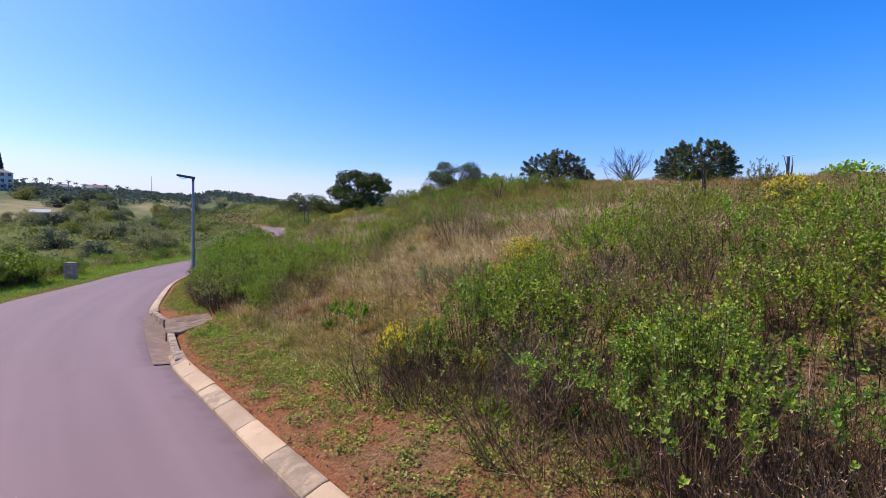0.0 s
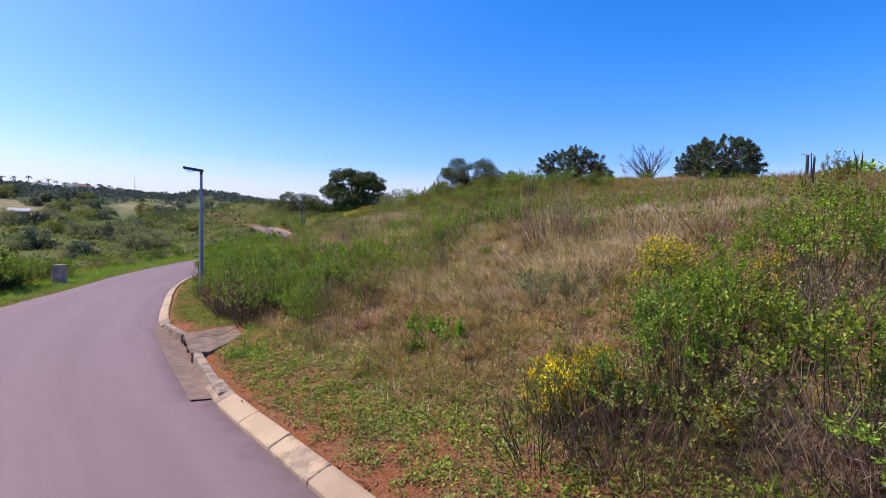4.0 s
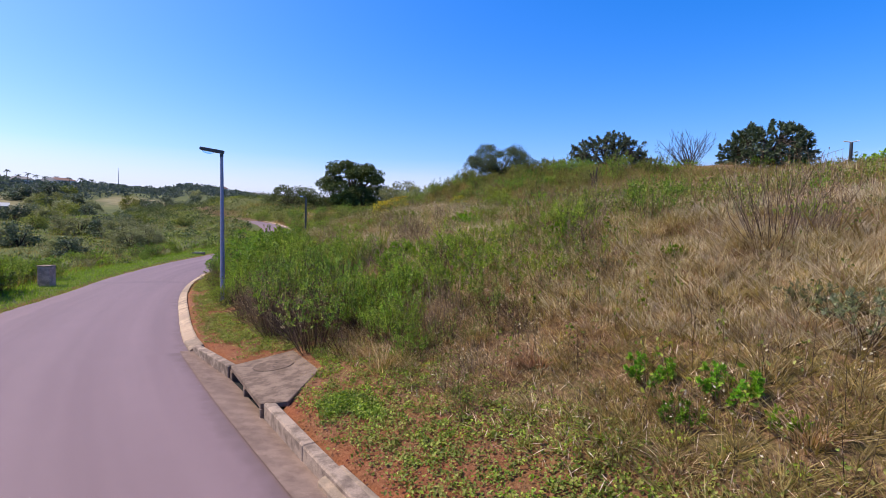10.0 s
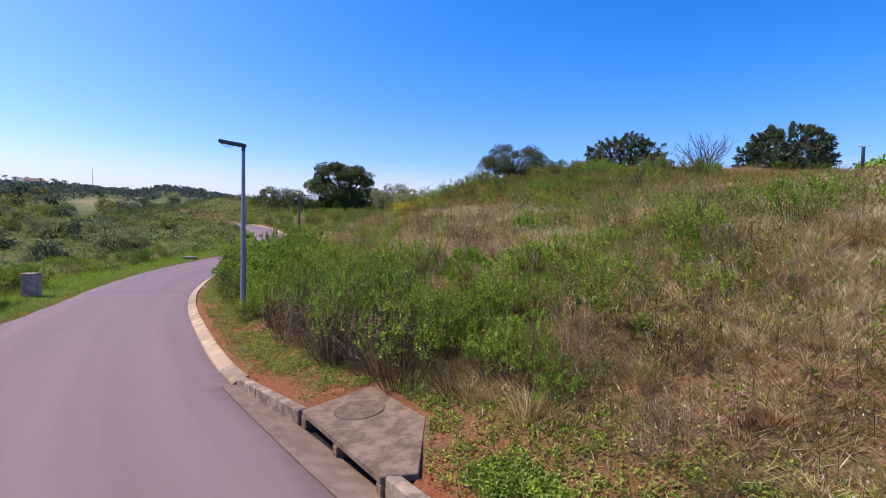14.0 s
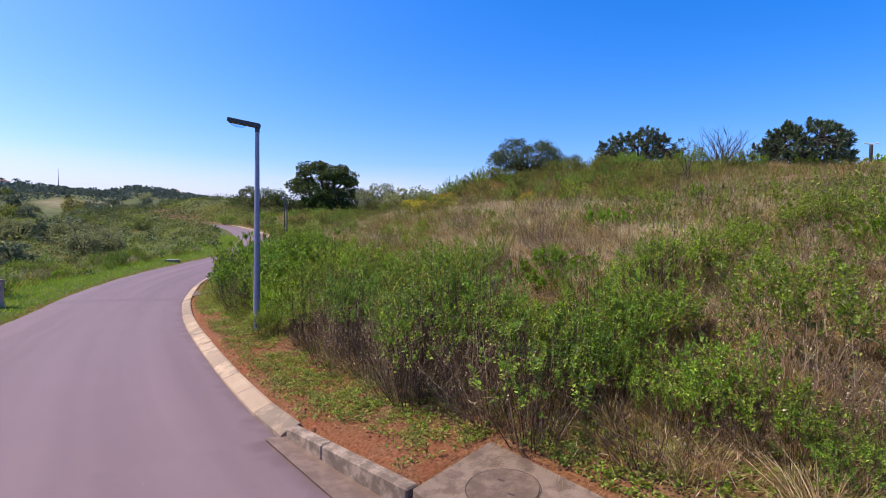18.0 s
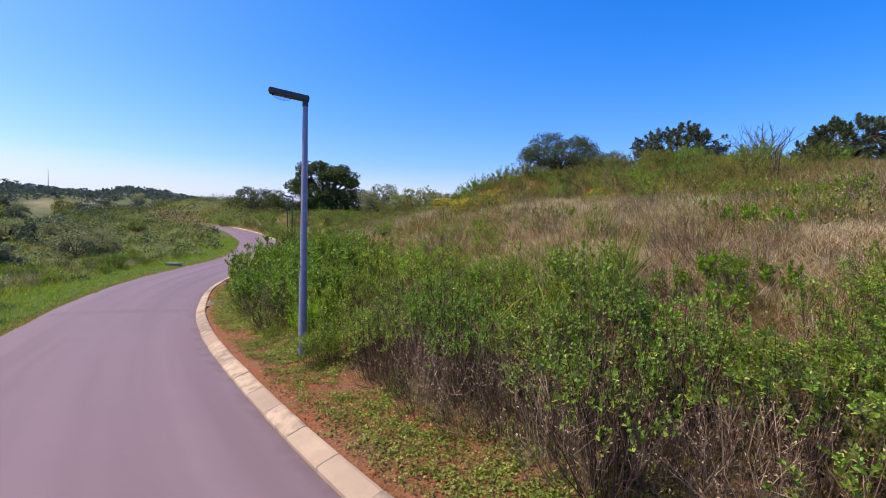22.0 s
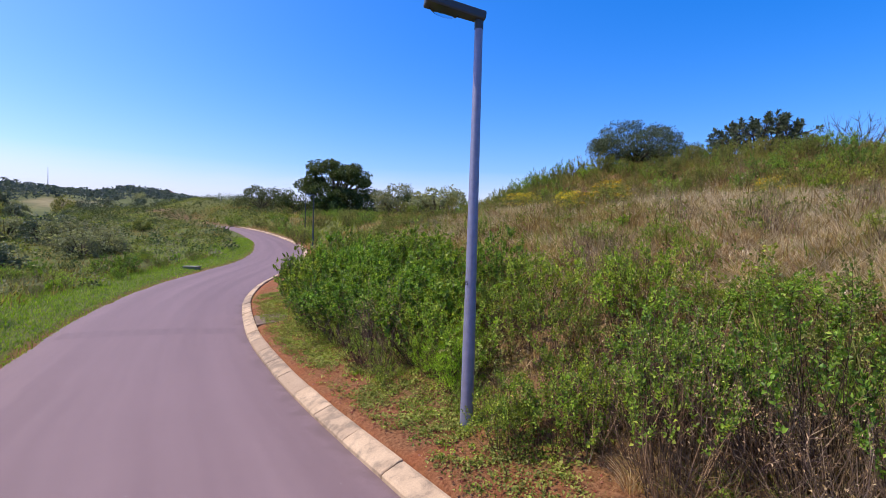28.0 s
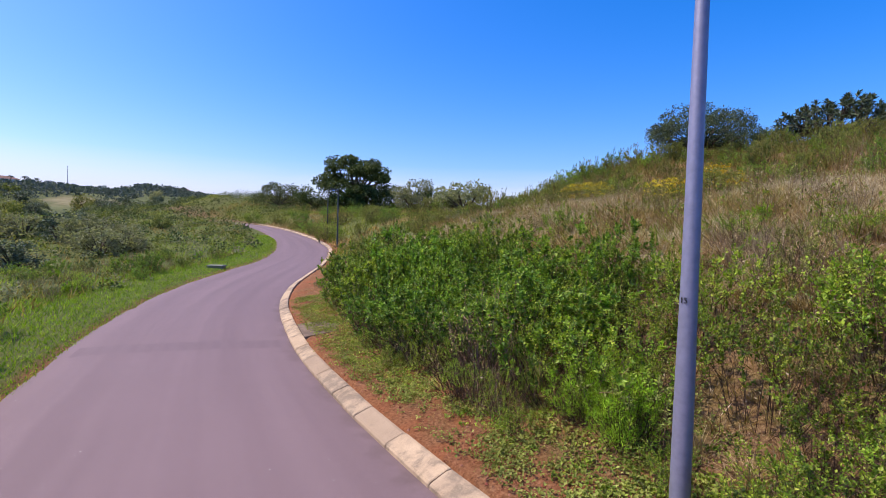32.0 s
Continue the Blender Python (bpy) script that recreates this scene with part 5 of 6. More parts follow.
tree(on(72, 24, 0.4), "green tree behind the plateau", 50, 7, 11, 1.5, LEAF, 2500, 0.5, 24, 0.8, 0.2, 0.3)


def bare_bush(place, seed):
    rng = np.random.RandomState(seed)
    t = thing("bare_bush", place, "leafless grey bush of thin upright branches", "bush")
    n = 44
    a, r = rng.uniform(0, 2 * np.pi, n), rng.uniform(0.05, 1, n) ** 0.6 * 2.5
    end = np.stack([np.cos(a) * r, np.sin(a) * r, rng.uniform(1.9, 2.9, n) * (1 - 0.05 * r ** 2)], -1)
    ts = np.linspace(0, 1, 6)[None, :, None]
    bend = rng.normal(size=(n, 1, 3)) * 0.24
    p = end[:, None] * np.concatenate([ts ** 1.15, ts ** 1.15, ts ** 0.9], 2) + np.sin(ts * 3.1) * bend
    part("branchwork", np_mesh("branchwork", *tubes(p, np.full(n, 0.026), np.full(n, 0.008), 5), BARK), t)
    k = rng.randint(1, 6, 480)
    i = rng.randint(0, n, 480)
    st = p[i, k]
    d = unit(unit(end[i]) + rng.normal(size=(480, 3)) * 0.7 + np.array([0, 0, 0.5])) * rng.uniform(0.25, 0.7, (480, 1))
    tagged(part("twig_spray", np_mesh("twig_spray", *tubes(st[:, None] + d[:, None] * np.linspace(0, 1, 3)[None, :, None], np.full(480, 0.010), np.full(480, 0.005)), BARK), t), kind="stuff")


def dead_stalks(x, y, tall, n, seed):
    """Dry upright flower stalks of a succulent, some leaning."""
    rng = np.random.RandomState(seed)
    t = thing("dead_stalks", on(x, y, 0.05), "dry dark brown plant stalks standing on the ridge", "dead stalks", "dead stalks on the ridge")
    for k in range(n):
        top = np.array([rng.uniform(-0.35, 0.2), rng.uniform(-0.1, 0.1), 1.0]) * tall * rng.uniform(0.65, 1.0)
        root = np.array([rng.uniform(-0.08, 0.08), rng.uniform(-0.08, 0.08), 0.0])
        mid = root * 0.4 + top * 0.55 + np.array([0.04, 0, 0])
        part("stalk", np_mesh("stalk", *tubes(np.array([[root, mid, top + root]]), [0.028], [0.009], 5), BARK), t)


dead_stalks(14.1, 1.8, 0.75, 3, 1)
dead_stalks(14.5, 1.85, 1.3, 5, 2)
dead_stalks(23.4, 4.65, 1.3, 4, 3)
dead_stalks(16.0, 14.8, 1.1, 4, 4)
bare_bush(on(33.2, 22.5, 0.2), 3)


# bushes of the valley
def valley_meshes(seed, mat):
    """A rounded bush: stems that end in overlapping leaf clumps from the ground up."""
    rng = np.random.RandomState(seed)
    n, m = 30, 1700
    a, e = rng.uniform(0, 2 * np.pi, n), rng.uniform(0, 1, n)
    q = rng.uniform(0.2, 1, n) ** 0.4 * np.sqrt(1 - e ** 2 * 0.8)
    c = np.stack([np.cos(a) * q * 1.25, np.sin(a) * q * 1.25, 0.08 + e * 1.6 * rng.uniform(0.8, 1.1, n)], -1)
    i = rng.randint(0, n, m)
    off = unit(rng.normal(size=(m, 3))) * (rng.uniform(0.2, 1, m) ** 0.6 * rng.uniform(0.3, 0.55, n)[i])[:, None]
    return np_mesh("foliage", *leaf_quads(np.maximum(c[i] + off, [-9, -9, 0.02]), 0.15 * rng.uniform(0.6, 1.3, m), rng, 0.4, 0.36, unit(off)), mat), \
        np_mesh("branchwork", *tubes(np.stack([c * 0 + [0, 0, -0.2], c * 0.6, c], 1), np.full(n, 0.04), np.full(n, 0.01), 3), BARK)


VALLEY = [valley_meshes(70 + k, m) for k, m in enumerate((LEAF_GREY, LEAF_OLIVE, LEAF_GREY, LEAF_GREY, LEAF_OLIVE, LEAF_SUCCULENT))]
vr = random.Random(9)


def valley_bush(x, y, k, which=None):
    fo, st = VALLEY[vr.randrange(5) if which is None else which]
    ob = thing("valley_bush", on(x, y), "grey-green bush in the grassy valley", "bush", "valley bushes", vr.uniform(0, 360))
    ob.scale = (k * vr.uniform(0.9, 1.25), k * vr.uniform(0.9, 1.25), k * vr.uniform(0.8, 1.0))
    part("branchwork", st, ob)
    part("foliage", fo, ob)


for x, y, k, w in ((-13.1, 61.2, 1.2, 5), (-14.6, 62.4, 1.1, 0), (-7.1, 49.2, 0.95, 5), (-10.4, 76, 1.35, 0), (-12.2, 77, 1.2, 2), (-3.6, 55.8, 1.15, 3), (-2.2, 57.2, 1.1, 0), (-5.0, 94, 1.3, 1), (-6.6, 93, 1.1, 5),
                   (-24.4, 110, 1.7, 5), (-19.6, 109.4, 1.6, 2), (-22, 112, 1.6, 5), (-28, 111, 1.8, 2), (-29.5, 200, 3.4, 5), (-47.9, 240, 3.6, 5), (-43, 250, 3.8, 5), (-52, 236, 3.2, 5), (-38, 236, 2.6, 2), (1.5, 87, 0.9, 1), (-4.2, 61.5, 1.4, 0), (-5.6, 66, 1.5, 3), (-6.9, 70, 1.4, 5), (-3.0, 63.5, 1.2, 2), (-8.3, 51.5, 0.9, 0), (-17, 88, 1.2, 4), (-30.6, 167, 2.0, 4)):
    valley_bush(x, y, k, w)
count = 0
while count < 30:
    y, x = vr.uniform(50, 150), 0.0
    x = float(left_x(y)) - 9 - vr.random() ** 0.8 * (16 + y * 0.5)
    if vnoise(x, y, 11, 11) < 0.45 and vr.random() < 0.8:
        continue
    count += 1
    valley_bush(x, y, vr.uniform(0.25, 0.7) * (0.5 + y / 90))


for k in range(14):
    a, r = vr.uniform(-12, -8.2), vr.uniform(168, 235)
    valley_bush(0.5 + math.sin(radians(a)) * r, 3 + math.cos(radians(a)) * r, vr.uniform(1.4, 2.6))
for k in range(60):
    a, r = vr.uniform(-17, 4), vr.uniform(125, 285)
    if abs(a + 14.5) < 3 and 180 < r < 260 or abs(a + 3.8) < 2.4 and 225 < r < 300:
        continue
    valley_bush(0.5 + math.sin(radians(a)) * r, 3 + math.cos(radians(a)) * r, vr.uniform(1.3, 2.4) * (0.7 + r / 400), vr.choice((5, 1, 2, 4, 5)))
for k in range(14):
    a, r = vr.uniform(-2, 13), vr.uniform(150, 215)
    valley_bush(0.5 + math.sin(radians(a)) * r, 3 + math.cos(radians(a)) * r, vr.uniform(1.2, 2.2))


# leafy growth behind the verge across the road
for x, y, k in ((-6.2, 21.5, 1.6), (-6.0, 23.0, 1.5), (-6.8, 22.3, 1.8), (-5.8, 24.6, 1.2), (-6.5, 24.0, 1.6), (-7.2, 23.2, 1.8), (-7.6, 21.3, 1.8), (-6.7, 20.3, 1.5), (-8.2, 22.6, 1.9), (-7.5, 24.8, 1.5)):
    put_shrub("leafy" if k < 1.7 else "dense", x, y, k, 0.85)
for k in range(34):
    y = vr.uniform(19, 29)
    put_shrub(vr.choice(("leafy", "leafy", "dense")), float(left_x(y)) - vr.uniform(2.1, 5.5) - (0.5 if 25 < y < 27.5 else 0), y, vr.uniform(0.9, 1.5) * (1.0 if y < 25.5 else 0.7))
for k in range(90):
    y = vr.uniform(27, 52)
    put_shrub(vr.choice(("leafy", "bright", "olive", "grey", "olive", "dense", "dry")), float(left_x(y)) - vr.uniform(2.0, 9.5), y, vr.uniform(0.4, 0.8))


# ---- grasses (uncountable) ----
def stuff(name, vf, mat, label, category):
    tagged(new(name, np_mesh(name, *vf, mat)), label, category, kind="stuff")


def hill_points(n, s0, s1, y0, y1, rng, mask=None):
    s, y = rng.uniform(s0, s1, n), rng.uniform(y0, y1, n)
    p = spot(s, y)
    if mask is not None:
        p = p[mask(p[:, 0], p[:, 1], s) > rng.uniform(0, 1, n)]
    return p


gr = np.random.RandomState(5)
patch = lambda x, y, k, lo, hi, size=2.2: np.clip((vnoise(x, y, size, k) * 0.6 + vnoise(x, y, size * 0.3, k + 20) * 0.4 - lo) / (hi - lo), 0, 1)
weedy = lambda y, s: np.where((y > 0.2) & (y < 5.2) & (s < 10), 0.18, np.where((y > 12) & (s > 5), 0.4, 1.0))
belt = lambda y, s: np.where((y > 8.6) & (y < 28) & (s < np.where(y < 12.4, 3.6, 4.2)), 0.12, 1.0)
open_slope = lambda y: np.clip((y + 0.6) / 1.5, 0.12, 1)
p = hill_points(17000, 1.6, 8.5, -4, 27, gr, lambda x, y, s: patch(x, y, 12, 0.12, 0.5) * np.clip((s - 1.4) / 1.0, 0, 1) * open_slope(y) * belt(y, s))
stuff("dry_grass", tuft_quads(p, 14, (0.06, 0.22), (0.008, 0.017), gr, 0.08, 1.2, 1), GRASS_DRY, "dry brown grass covering the slope", "grass")
p = hill_points(20000, 1.6, 9, -4, 30, gr, lambda x, y, s: patch(x, y, 13, 0.3, 0.52) * np.clip((s - 1.3) / 0.8, 0, 1) * open_slope(y) * np.maximum(belt(y, s), 0.35))
stuff("olive_grass", tuft_quads(p, 14, (0.08, 0.28), (0.009, 0.019), gr, 0.07, 1.1, 1), GRASS_OLIVE, "olive and yellowing grass on the slope", "grass")
p = hill_points(8500, 4.2, 18, 0, 34, gr, lambda x, y, s: patch(x, y, 14, 0.3, 0.55, 3.5) * np.clip((12 - s) / 3 + np.clip((17 - y) / 4, 0, 4), 0, 1))
p = np.concatenate([p, hill_points(9500, 4.6, 11.5, 10, 27, gr, lambda x, y, s: patch(x, y, 34, 0.3, 0.5, 2.5))])
p = np.concatenate([p, hill_points(6000, 3.8, 10, 1.0, 10, gr, lambda x, y, s: patch(x, y, 37, 0.3, 0.5, 1.8))])
stuff("pale_grass", tuft_quads(p, 11, (0.1, 0.32), (0.008, 0.017), gr, 0.09, 1.0, 1), GRASS_PALE, "tall pale dry grass on the upper slope", "grass")
p = hill_points(17000, 6, 36, -8, 46, gr, lambda x, y, s: patch(x, y, 15, 0.25, 0.55, 4.0))
p = np.concatenate([p, hill_points(3000, 11, 21, 12, 36, gr)])
stuff("upper_grass", tuft_quads(p, 9, (0.15, 0.45), (0.015, 0.035), gr, 0.12, 0.8, 1), GRASS_OLIVE, "olive grass along the ridge", "grass")
p = hill_points(8000, 4, 28, -8, 46, gr, lambda x, y, s: patch(x, y, 16, 0.42, 0.6, 2.4))
p = np.concatenate([p, hill_points(5000, 11, 21, 12, 36, gr)[::2]])
stuff("green_grass", tuft_quads(p, 10, (0.15, 0.4), (0.014, 0.028), gr, 0.1, 0.8, 1), GRASS_GREEN, "green grass patches on the hillside", "grass")
p = hill_points(30000, 0.4, 34, 44, 112, gr)
k = vnoise(p[:, 0], p[:, 1], 6, 22) > 0.4
stuff("far_slope_grass", blade_quads(p[k], gr.uniform(0.25, 0.7, k.sum()), 0.07, gr, 0.6, 1), GRASS_GREEN, "green grass on the far slope", "grass")
stuff("far_slope_grass", blade_quads(p[~k], gr.uniform(0.25, 0.7, (~k).sum()), 0.07, gr, 0.6, 1), GRASS_OLIVE, "olive grass on the far slope", "grass")


def herbs(name, p, tall, leaf, per, mat, label):
    """Upright weeds: a thin stalk each with leaves round its upper part."""
    n = len(p)
    top = p + np.stack([gr.normal(size=n) * 0.12, gr.normal(size=n) * 0.12, np.ones(n)], -1) * tall[:, None]
    ts = np.linspace(0, 1, 3)[None, :, None]
    path = p[:, None] * (1 - ts) + top[:, None] * ts
    stuff(name + "_stalk", tubes(path, np.full(n, 0.0035), np.full(n, 0.0015)), TWIG, "thin brown stalks of weeds", "weeds")
    if per:
        i = np.repeat(np.arange(n), per)
        u = gr.uniform(0.3, 1.05, len(i))[:, None]
        c = p[i] * (1 - u) + top[i] * u + gr.normal(size=(len(i), 3)) * (0.07 * (1.3 - u)) * np.array([1, 1, 0.4])
        stuff(name, leaf_quads(c, leaf * gr.uniform(0.6, 1.3, len(i)), gr, 0.5), mat, label, "weeds")


p = hill_points(4600, 2.4, 12, -6, 28, gr, lambda x, y, s: patch(x, y, 24, 0.4, 0.6, 2.0) * weedy(y, s))
herbs("green_weed", p, gr.uniform(0.25, 0.7, len(p)), 0.055, 18, LEAF, "green leafy weeds scattered over the slope")
p = hill_points(4600, 2.2, 13, -6, 30, gr, lambda x, y, s: patch(x, y, 25, 0.4, 0.6, 1.6) * weedy(y, s))
herbs("olive_weed", p, gr.uniform(0.2, 0.6, len(p)), 0.04, 16, LEAF_OLIVE, "olive weeds scattered over the slope")
p = hill_points(5000, 1.8, 14, -8, 30, gr, lambda x, y, s: patch(x, y, 26, 0.4, 0.6, 1.6))
herbs("dead_weed", p, gr.uniform(0.25, 0.65, len(p)), 0.03, 5, GRASS_PALE, "withered pale leaves of dead weeds")


def rosettes(name, p, size, per, mat, label):
    """Low creeping plants: leaves lying round each root."""
    i = np.repeat(np.arange(len(p)), per)
    a, r = gr.uniform(0, 2 * np.pi, len(i)), gr.uniform(0.1, 1, len(i)) ** 0.6
    c = p[i] + np.stack([np.cos(a) * r, np.sin(a) * r, 0.25 + 0.35 * gr.uniform(0, 1, len(i))], -1) * size[i][:, None]
    c[:, 2] = np.maximum(c[:, 2], height(c[:, 0], c[:, 1]) + 0.008)
    c = c[(c[:, 0] < 1.1) | (c[:, 0] > 2.45) | (c[:, 1] < 5.95) | (c[:, 1] > 8.85) | (c[:, 1] < 5.4 + (c[:, 0] - 1.3) * 1.62)]
    stuff(name, leaf_quads(c, 0.034 * gr.uniform(0.6, 1.4, len(c)), gr, 0.75, 0.36), mat, label, "ground cover")


verge_green = lambda y: np.clip(np.minimum((y + 2.5) / 4.0, (7.5 - y) / 2.0), 0, 1) * 0.16 + 0.035 + 0.05 * np.clip((y - 17) / 2, 0, 1) + 0.04 * np.clip((y - 6.5) / 1, 0, 1) * np.clip((13 - y) / 2, 0, 1) + 0.1 * np.clip((y - 21) / 3, 0, 1)
p = hill_points(12500, 0.32, 2.7, -8, 31, gr, lambda x, y, s: patch(x, y, 17, 0.44 - verge_green(y), 0.52 - verge_green(y), 1.0) * np.clip((s - 0.28) / 0.35, 0, 1) * np.clip((2.6 - s) / 0.6, 0, 1))
rosettes("ground_cover", p, gr.uniform(0.05, 0.14, len(p)), 10, LEAF_COVER, "low creeping olive leaves on red soil")
p = hill_points(10000, 0.4, 2.7, -8, 31, gr, lambda x, y, s: patch(x, y, 27, 0.46 - verge_green(y), 0.54 - verge_green(y), 0.8) * np.clip((s - 0.4) / 0.7, 0, 1) * np.clip((2.6 - s) / 0.6, 0, 1))
rosettes("ground_cover", p, gr.uniform(0.05, 0.12, len(p)), 10, LEAF, "low creeping green leaves on red soil")
p = hill_points(4000, 0.4, 1.8, 16, 24, gr, lambda x, y, s: patch(x, y, 41, 0.46, 0.58, 0.55) * np.clip((s - 0.35) / 0.4, 0, 1))
rosettes("ground_cover", p, gr.uniform(0.05, 0.13, len(p)), 8, LEAF_COVER, "low creeping leaves between patches of red soil")
near_inlet = lambda x, y, s: np.clip(1.0 - ((s - 0.85) / 0.4) ** 2 - ((y - 5.3) / 0.6) ** 2, 0, 1) * patch(x, y, 38, 0.44, 0.54, 0.4)
p = hill_points(3000, 0.5, 1.6, 4.5, 6.0, gr, near_inlet)
rosettes("ground_cover", p, gr.uniform(0.06, 0.14, len(p)), 9, LEAF, "lush bright green creepers beside the drain slab")
p = hill_points(26000, 0.45, 2.6, -8, 34, gr, lambda x, y, s: patch(x, y, 28, 0.4, 0.6, 0.8))
stuff("verge_stubble", blade_quads(p, gr.uniform(0.02, 0.09, len(p)), 0.006, gr, 1.0, 1), GRASS_OLIVE, "short dry stubble on the verge", "grass")
p = hill_points(26000, 1.5, 9.5, -2, 24, gr, lambda x, y, s: patch(x, y, 35, 0.25, 0.5, 1.5) * belt(y, s))
p[:, 2] += gr.uniform(0.01, 0.09, len(p))
stuff("straw_litter", leaf_quads(p, gr.uniform(0.06, 0.2, len(p)), gr, 0.8, 0.03), GRASS_PALE, "bleached straws and dead twigs lying on the slope", "litter")
p = hill_points(9000, 0.28, 2.2, -7, 30, gr, lambda x, y, s: patch(x, y, 36, 0.25, 0.55, 0.9) * np.clip(1.6 - s * 0.6, 0.15, 1))
r = 0.004 + 0.02 * gr.uniform(0, 1, len(p)) ** 2.5 * gr.uniform(0.6, 1.4, len(p))
corner = np.array([(1, 0, 0), (0, 1, 0), (-1, 0, 0), (0, -1, 0), (0, 0, 0.8), (0, 0, -0.8)], float)
v = p[:, None] + corner[None] * r[:, None, None] * gr.uniform(0.6, 1.3, (len(p), 6, 1)) + np.array([0, 0, 0.004])
f = np.array([(0, 1, 4, 4), (1, 2, 4, 4), (2, 3, 4, 4), (3, 0, 4, 4)])[:, :3]
stuff("clods", (v.reshape(-1, 3), (f[None] + np.arange(len(p))[:, None, None] * 6).reshape(-1, 3)), CLOD, "small clods and stones of red earth", "clods")
# short lawn and rough grass across the road
n = 38000
y = gr.uniform(14, 70, n)
sl = gr.uniform(0, 1, n) ** 1.4 * 3.4
x = left_x(y) - sl / slant(y) + 0.05
p = np.stack([x, y, height(x, y)], -1)
stuff("verge_lawn", blade_quads(p, np.clip(0.05 + sl * 0.05, 0.05, 0.4) * gr.uniform(0.6, 1.4, n), gr.uniform(0.012, 0.03, n), gr, 0.6, 1), LEAF_BRIGHT, "short green grass verge", "grass")
n = 40000
y = gr.uniform(14, 135, n)
sl = 2 + gr.uniform(0, 1, n) ** 1.3 * 60
x = left_x(y) - sl / slant(y)
p = np.stack([x, y, height(x, y)], -1)
k = vnoise(x, y, 5, 18) > 0.49
tall = gr.uniform(0.15, 0.45, n)
stuff("field_grass", blade_quads(p[k], tall[k], 0.05, gr, 0.5, 1), GRASS_GREEN, "rough green field grass", "grass")
stuff("field_grass", blade_quads(p[~k], tall[~k], 0.05, gr, 0.5, 1), GRASS_OLIVE, "rough olive field grass", "grass")
n = 1300
y = 17 + gr.uniform(0, 1, n) ** 1.3 * 110
x = left_x(y) - (1.7 + gr.uniform(0, 1, n) ** 1.2 * 45) / slant(y)
rad = gr.uniform(0.2, 0.55, n) * np.clip(y / 35, 0.8, 2.2)
i = np.repeat(np.arange(n), 40)
off = unit(gr.normal(size=(len(i), 3))) * (gr.uniform(0.2, 1, len(i)) ** 0.5 * rad[i])[:, None]
off[:, 2] = np.abs(off[:, 2]) * 0.9
p = np.stack([x, y, height(x, y)], -1)[i] + off
kind = gr.randint(0, 3, n)[i]
for k, m, lab in ((0, LEAF_OLIVE, "low olive scrub in the valley grass"), (1, LEAF_DARK, "low dark green scrub in the valley grass"), (2, LEAF_GREY, "low grey scrub in the valley grass")):
    stuff("field_scrub", leaf_quads(p[kind == k], rad[i][kind == k] * 0.28, gr, 0.5), m, lab, "scrub")
# mound and far woods
n = 42000
x, y = gr.uniform(-10, 60, n), gr.uniform(96, 142, n)
keep = (x < left_x(y) - 1) | (x > kerb_x(y) + 1) | (y > 98)
x, y = x[keep], y[keep]
p = np.stack([x, y, height(x, y) + gr.uniform(0, 0.4, len(x)) + gr.uniform(0, 1, len(x)) * np.clip(vnoise(x, y, 3, 39) - 0.4, 0, 1) * 3], -1)
k = vnoise(x, y, 3, 39) > 0.47
size = gr.uniform(0.16, 0.34, len(x))
stuff("mound_scrub", leaf_quads(p[k], size[k], gr, 0.5), LEAF_DARK, "dark green scrub on the mound", "scrub")
stuff("mound_scrub", leaf_quads(p[~k], size[~k], gr, 0.5), LEAF_OLIVE, "olive scrub on the mound", "scrub")


HOUSES = ((-12.2, 455, 14), (-10.2, 440, 9), (-9.3, 450, 16), (2.0, 480, 8), (3.2, 500, 13), (4.4, 478, 8), (8.2, 440, 13))


def far_woods():
    m = 5000
    a, r = np.radians(gr.uniform(-40, 34, m)), gr.uniform(165, 560, m)
    x, y = 5 + np.sin(a) * r, 20 + np.cos(a) * r
    az, rr = np.degrees(np.arctan2(x - 0.5, y - 3)), np.hypot(x - 0.5, y - 3)
    clear = np.minimum(((az + 14.5) / 3.6) ** 2 + ((rr - 210) / 46) ** 2, ((az + 3.6) / 3.0) ** 2 + ((rr - 260) / 38) ** 2) > 1
    ok = clear & ((vnoise(x, y, 45, 19) + 0.25 * vnoise(x, y, 15, 23) + np.clip((r - 290) / 130, -0.25, 0.7)) > 0.58)
    for haz, hr, wide in HOUSES:
        ok &= ~((np.abs(az - haz) < np.degrees(wide * 0.55 / hr)) & (rr > hr - 60) & (rr < hr + 8))
    x, y, r = x[ok], y[ok], r[ok]
    k = 24
    c = np.repeat(np.stack([x, y, height(x, y) - 0.5], -1), k, 0)
    rad = np.repeat(gr.uniform(2, 4.5, len(x)) * np.clip(r / 330, 0.5, 1.3), k)[:, None]
    off = unit(gr.normal(size=c.shape)) * rad
    off[:, 2] = np.abs(off[:, 2]) * 1.1
    stuff("far_woods", leaf_quads(c + off, gr.uniform(0.25, 0.5, len(c)) * rad[:, 0], gr, 0.4, 0.42, unit(off)), LEAF_HAZE, "dark woods on the distant hills", "woods")


far_woods()


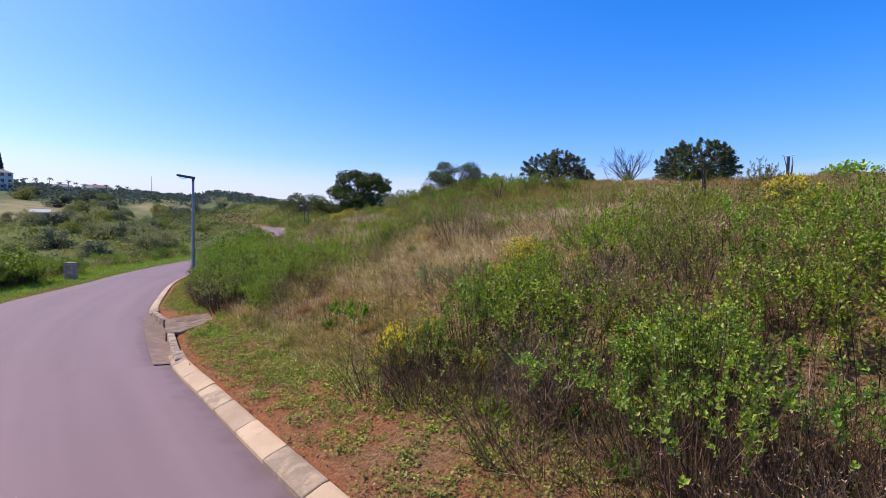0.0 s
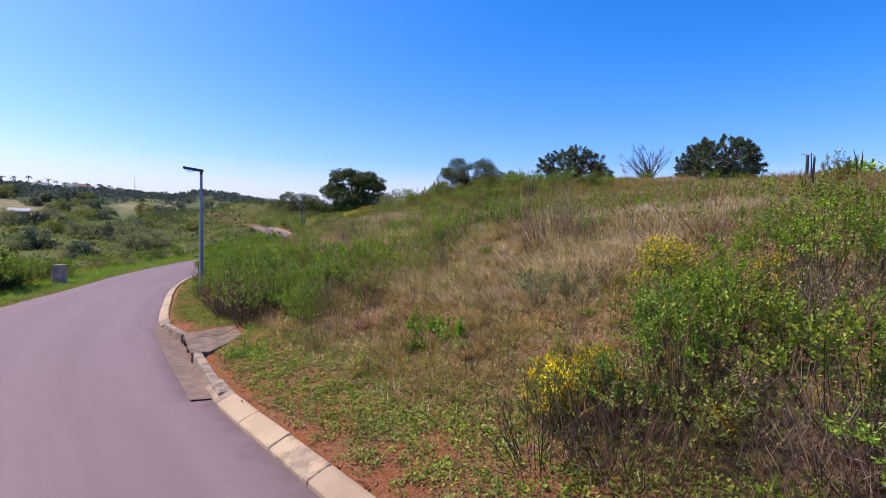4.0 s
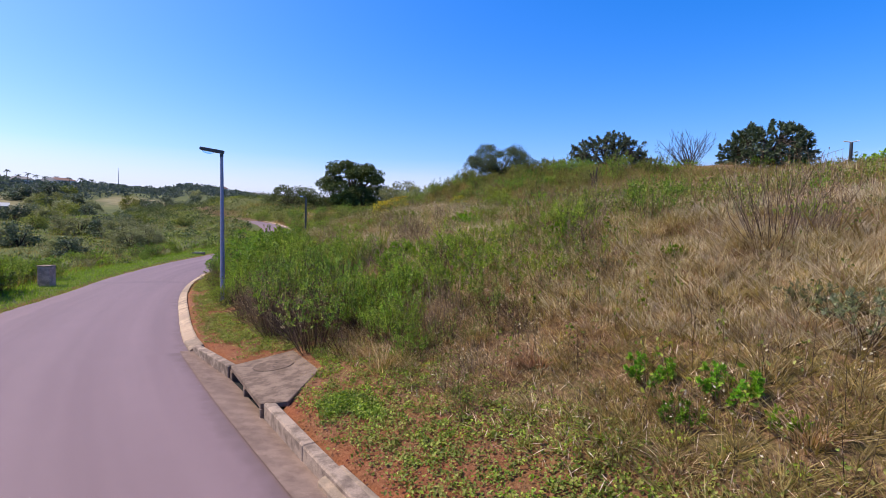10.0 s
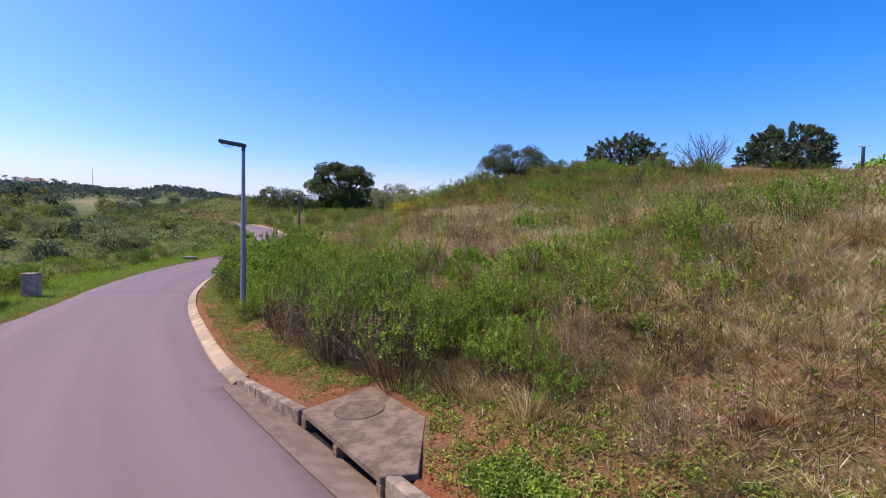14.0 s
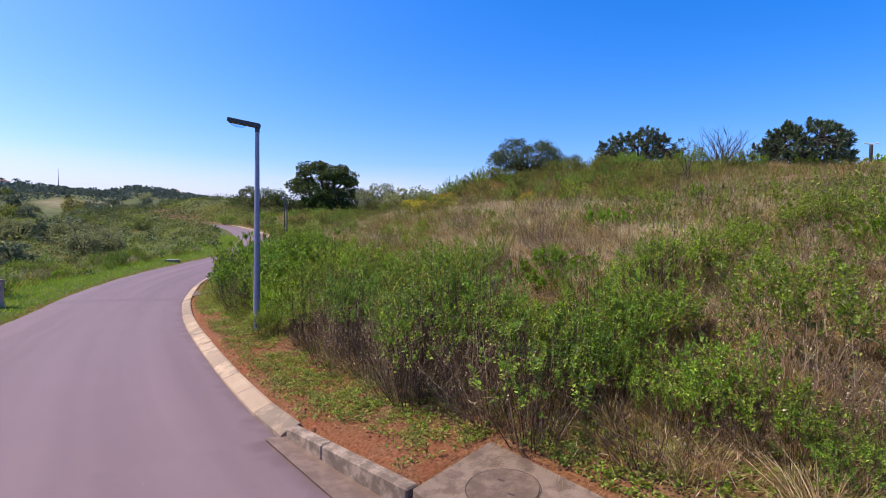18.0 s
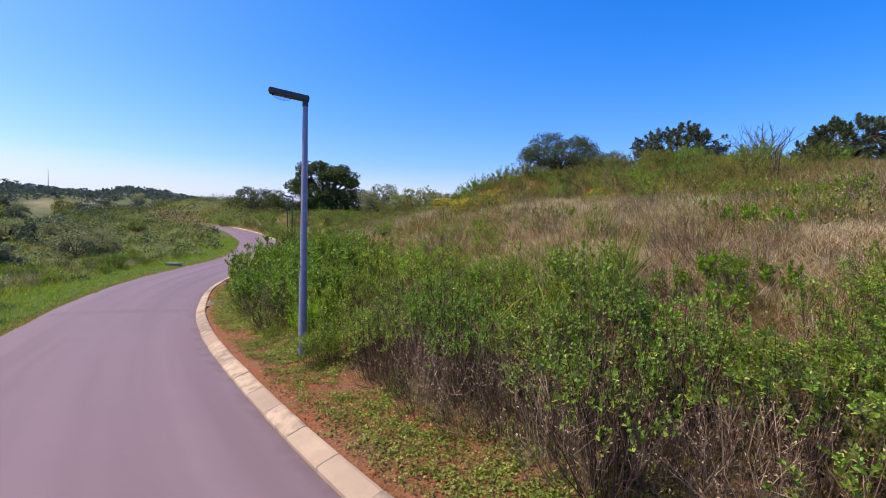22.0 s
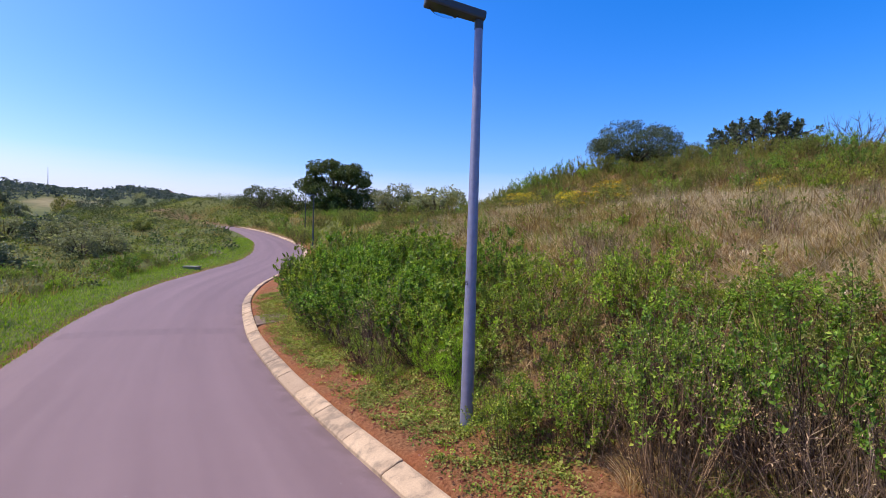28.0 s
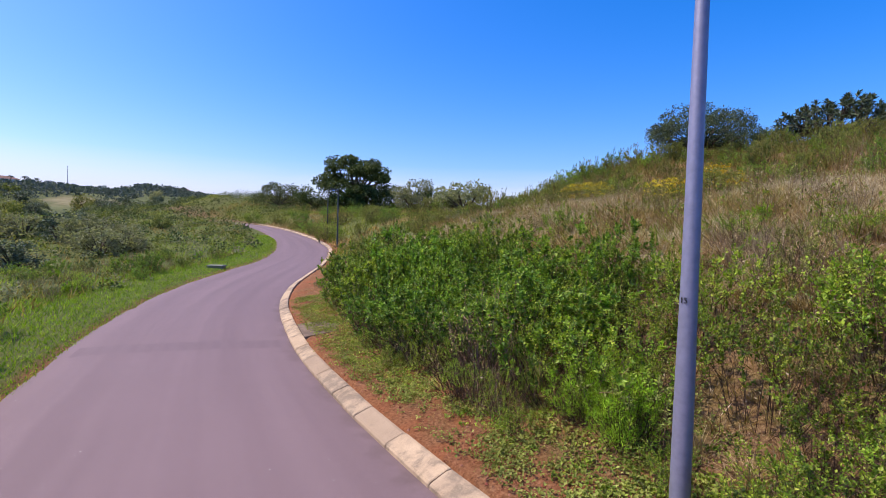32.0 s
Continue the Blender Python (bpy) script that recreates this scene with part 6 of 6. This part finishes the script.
# ---- far hill: houses, palms, mast ----
def house(x, y, w, d, h, turn, roof, storeys=1):
    t = thing("house", on(x, y, 0.3), "distant white house on the wooded hill", "house", "houses on the hill", turn)
    bm = bmesh.new()
    box(bm, (-w / 2, -d / 2, 0), (w / 2, d / 2, h + 0.5))
    part("wall", bm_mesh("wall", bm, WHITE), t)
    bm = bmesh.new()
    vs = [bm.verts.new(v) for v in ((-w / 2 - 0.5, -d / 2 - 0.5, h + 0.504), (w / 2 + 0.5, -d / 2 - 0.5, h + 0.504), (w / 2 + 0.5, d / 2 + 0.5, h + 0.504), (-w / 2 - 0.5, d / 2 + 0.5, h + 0.504), (-w / 2 + d * 0.4, 0, h + 2.6), (w / 2 - d * 0.4, 0, h + 2.6))]
    for f in ((0, 1, 5, 4), (2, 3, 4, 5), (1, 2, 5), (3, 0, 4), (3, 2, 1, 0)):
        bm.faces.new([vs[i] for i in f])
    part("roof", bm_mesh("roof", bm, roof), t)
    for st in range(storeys):
        for k in range(int(w / 3)):
            bm = bmesh.new()
            zz = 1.4 + st * 3
            box(bm, (-w / 2 + 0.9 + k * 3, -d / 2 - 0.05, zz), (-w / 2 + 2.3 + k * 3, -d / 2 + 0.1, zz + 1.4))
            part("window", bm_mesh("window", bm, WINDOW), t)


def bearing(az, r):
    return 0.5 + math.sin(radians(az)) * r, 3 + math.cos(radians(az)) * r


hr = random.Random(4)
for az, r, w in HOUSES:
    hx, hy = bearing(az, r)
    house(hx, hy, w, w * 0.55, hr.uniform(3.6, 4.6), -az + hr.uniform(-25, 25), ROOF if hr.random() < 0.6 else ROOF_RED)
hx, hy = bearing(-17.1, 335)
house(hx, hy, 15, 9, 8.6, 30, ROOF, 3)
hx, hy = bearing(-13.9, 196)
shed = thing("shed", on(hx, hy, 0.3), "low shed with a pale flat roof below the hill", "shed", turn=10)
bm = bmesh.new()
box(bm, (-2.4, -2.0, 0), (2.4, 2.0, 1.5), 0.03)
part("wall", bm_mesh("wall", bm, ROOF), shed)
bm = bmesh.new()
box(bm, (-2.7, -2.5, 1.504), (2.7, 2.5, 1.7), 0.03)
for v in bm.verts:
    v.co.z += (v.co.y + 2.5) * 0.22
part("roof", bm_mesh("roof", bm, ROOF_PALE), shed, "pale flat roof")


def palm(x, y, tall, seed):
    rng = np.random.RandomState(seed)
    t = thing("palm_tree", on(x, y, 0.6), "distant tall palm tree on the hilltop", "palm tree", "palms on the hill")
    trunk = np.array([[[0, 0, -0.5], [0.1, 0, tall * 0.5], [rng.normal() * 0.4, 0, tall]]])
    part("trunk", np_mesh("trunk", *tubes(trunk, [0.3], [0.18], 6), BARK), t)
    n = 16
    a = np.arange(n) * 2 * np.pi / n
    d = np.stack([np.cos(a), np.sin(a), np.zeros(n)], -1)
    ts = np.linspace(0, 1, 5)[None, :, None]
    pth = trunk[0, 2] + d[:, None] * ts * rng.uniform(1.2, 2.6, (n, 1, 1)) + np.array([0, 0, 1.0]) * (rng.uniform(0.6, 3.2, (n, 1, 1)) * ts - 2.2 * ts ** 2)
    part("frond_crown", np_mesh("frond_crown", *tubes(pth, np.full(n, 0.2), np.full(n, 0.06), 4), LEAF_HAZE), t)


for k in range(15):
    hx, hy = bearing(-15 + k * 0.62 + hr.uniform(-0.25, 0.25), hr.uniform(420, 470))
    palm(hx, hy, hr.uniform(6.2, 9.0), k)
hx, hy = bearing(-16.55, 350)
t = thing("pine_tree", on(hx, hy, 0.5), "tall narrow conifer beside the white building", "tree")
part("trunk", np_mesh("trunk", *tubes(np.array([[[0, 0, -0.5], [0, 0, 10], [0, 0, 20.5]]]), [0.5], [0.1], 7), BARK), t)
lvl = np.repeat(np.linspace(3, 20.5, 26), 110)
ang = gr.uniform(0, 2 * np.pi, len(lvl))
rr = (21.5 - lvl) * 0.2 * gr.uniform(0.1, 1, len(lvl))
part("crown", np_mesh("crown", *leaf_quads(np.stack([np.cos(ang) * rr, np.sin(ang) * rr, lvl - rr * 0.15 + gr.normal(size=len(lvl)) * 0.25], -1), 0.9, gr, 0.5), LEAF_HAZE), t)
hx, hy = bearing(-4.9, 430)
t = thing("mast", on(hx, hy, 0.5), "thin distant radio mast on the hilltop", "mast")
part("shaft", bm_mesh("shaft", lathe([(0.3, 0), (0.2, 10), (0.1, 18)], 6), GALV), t)
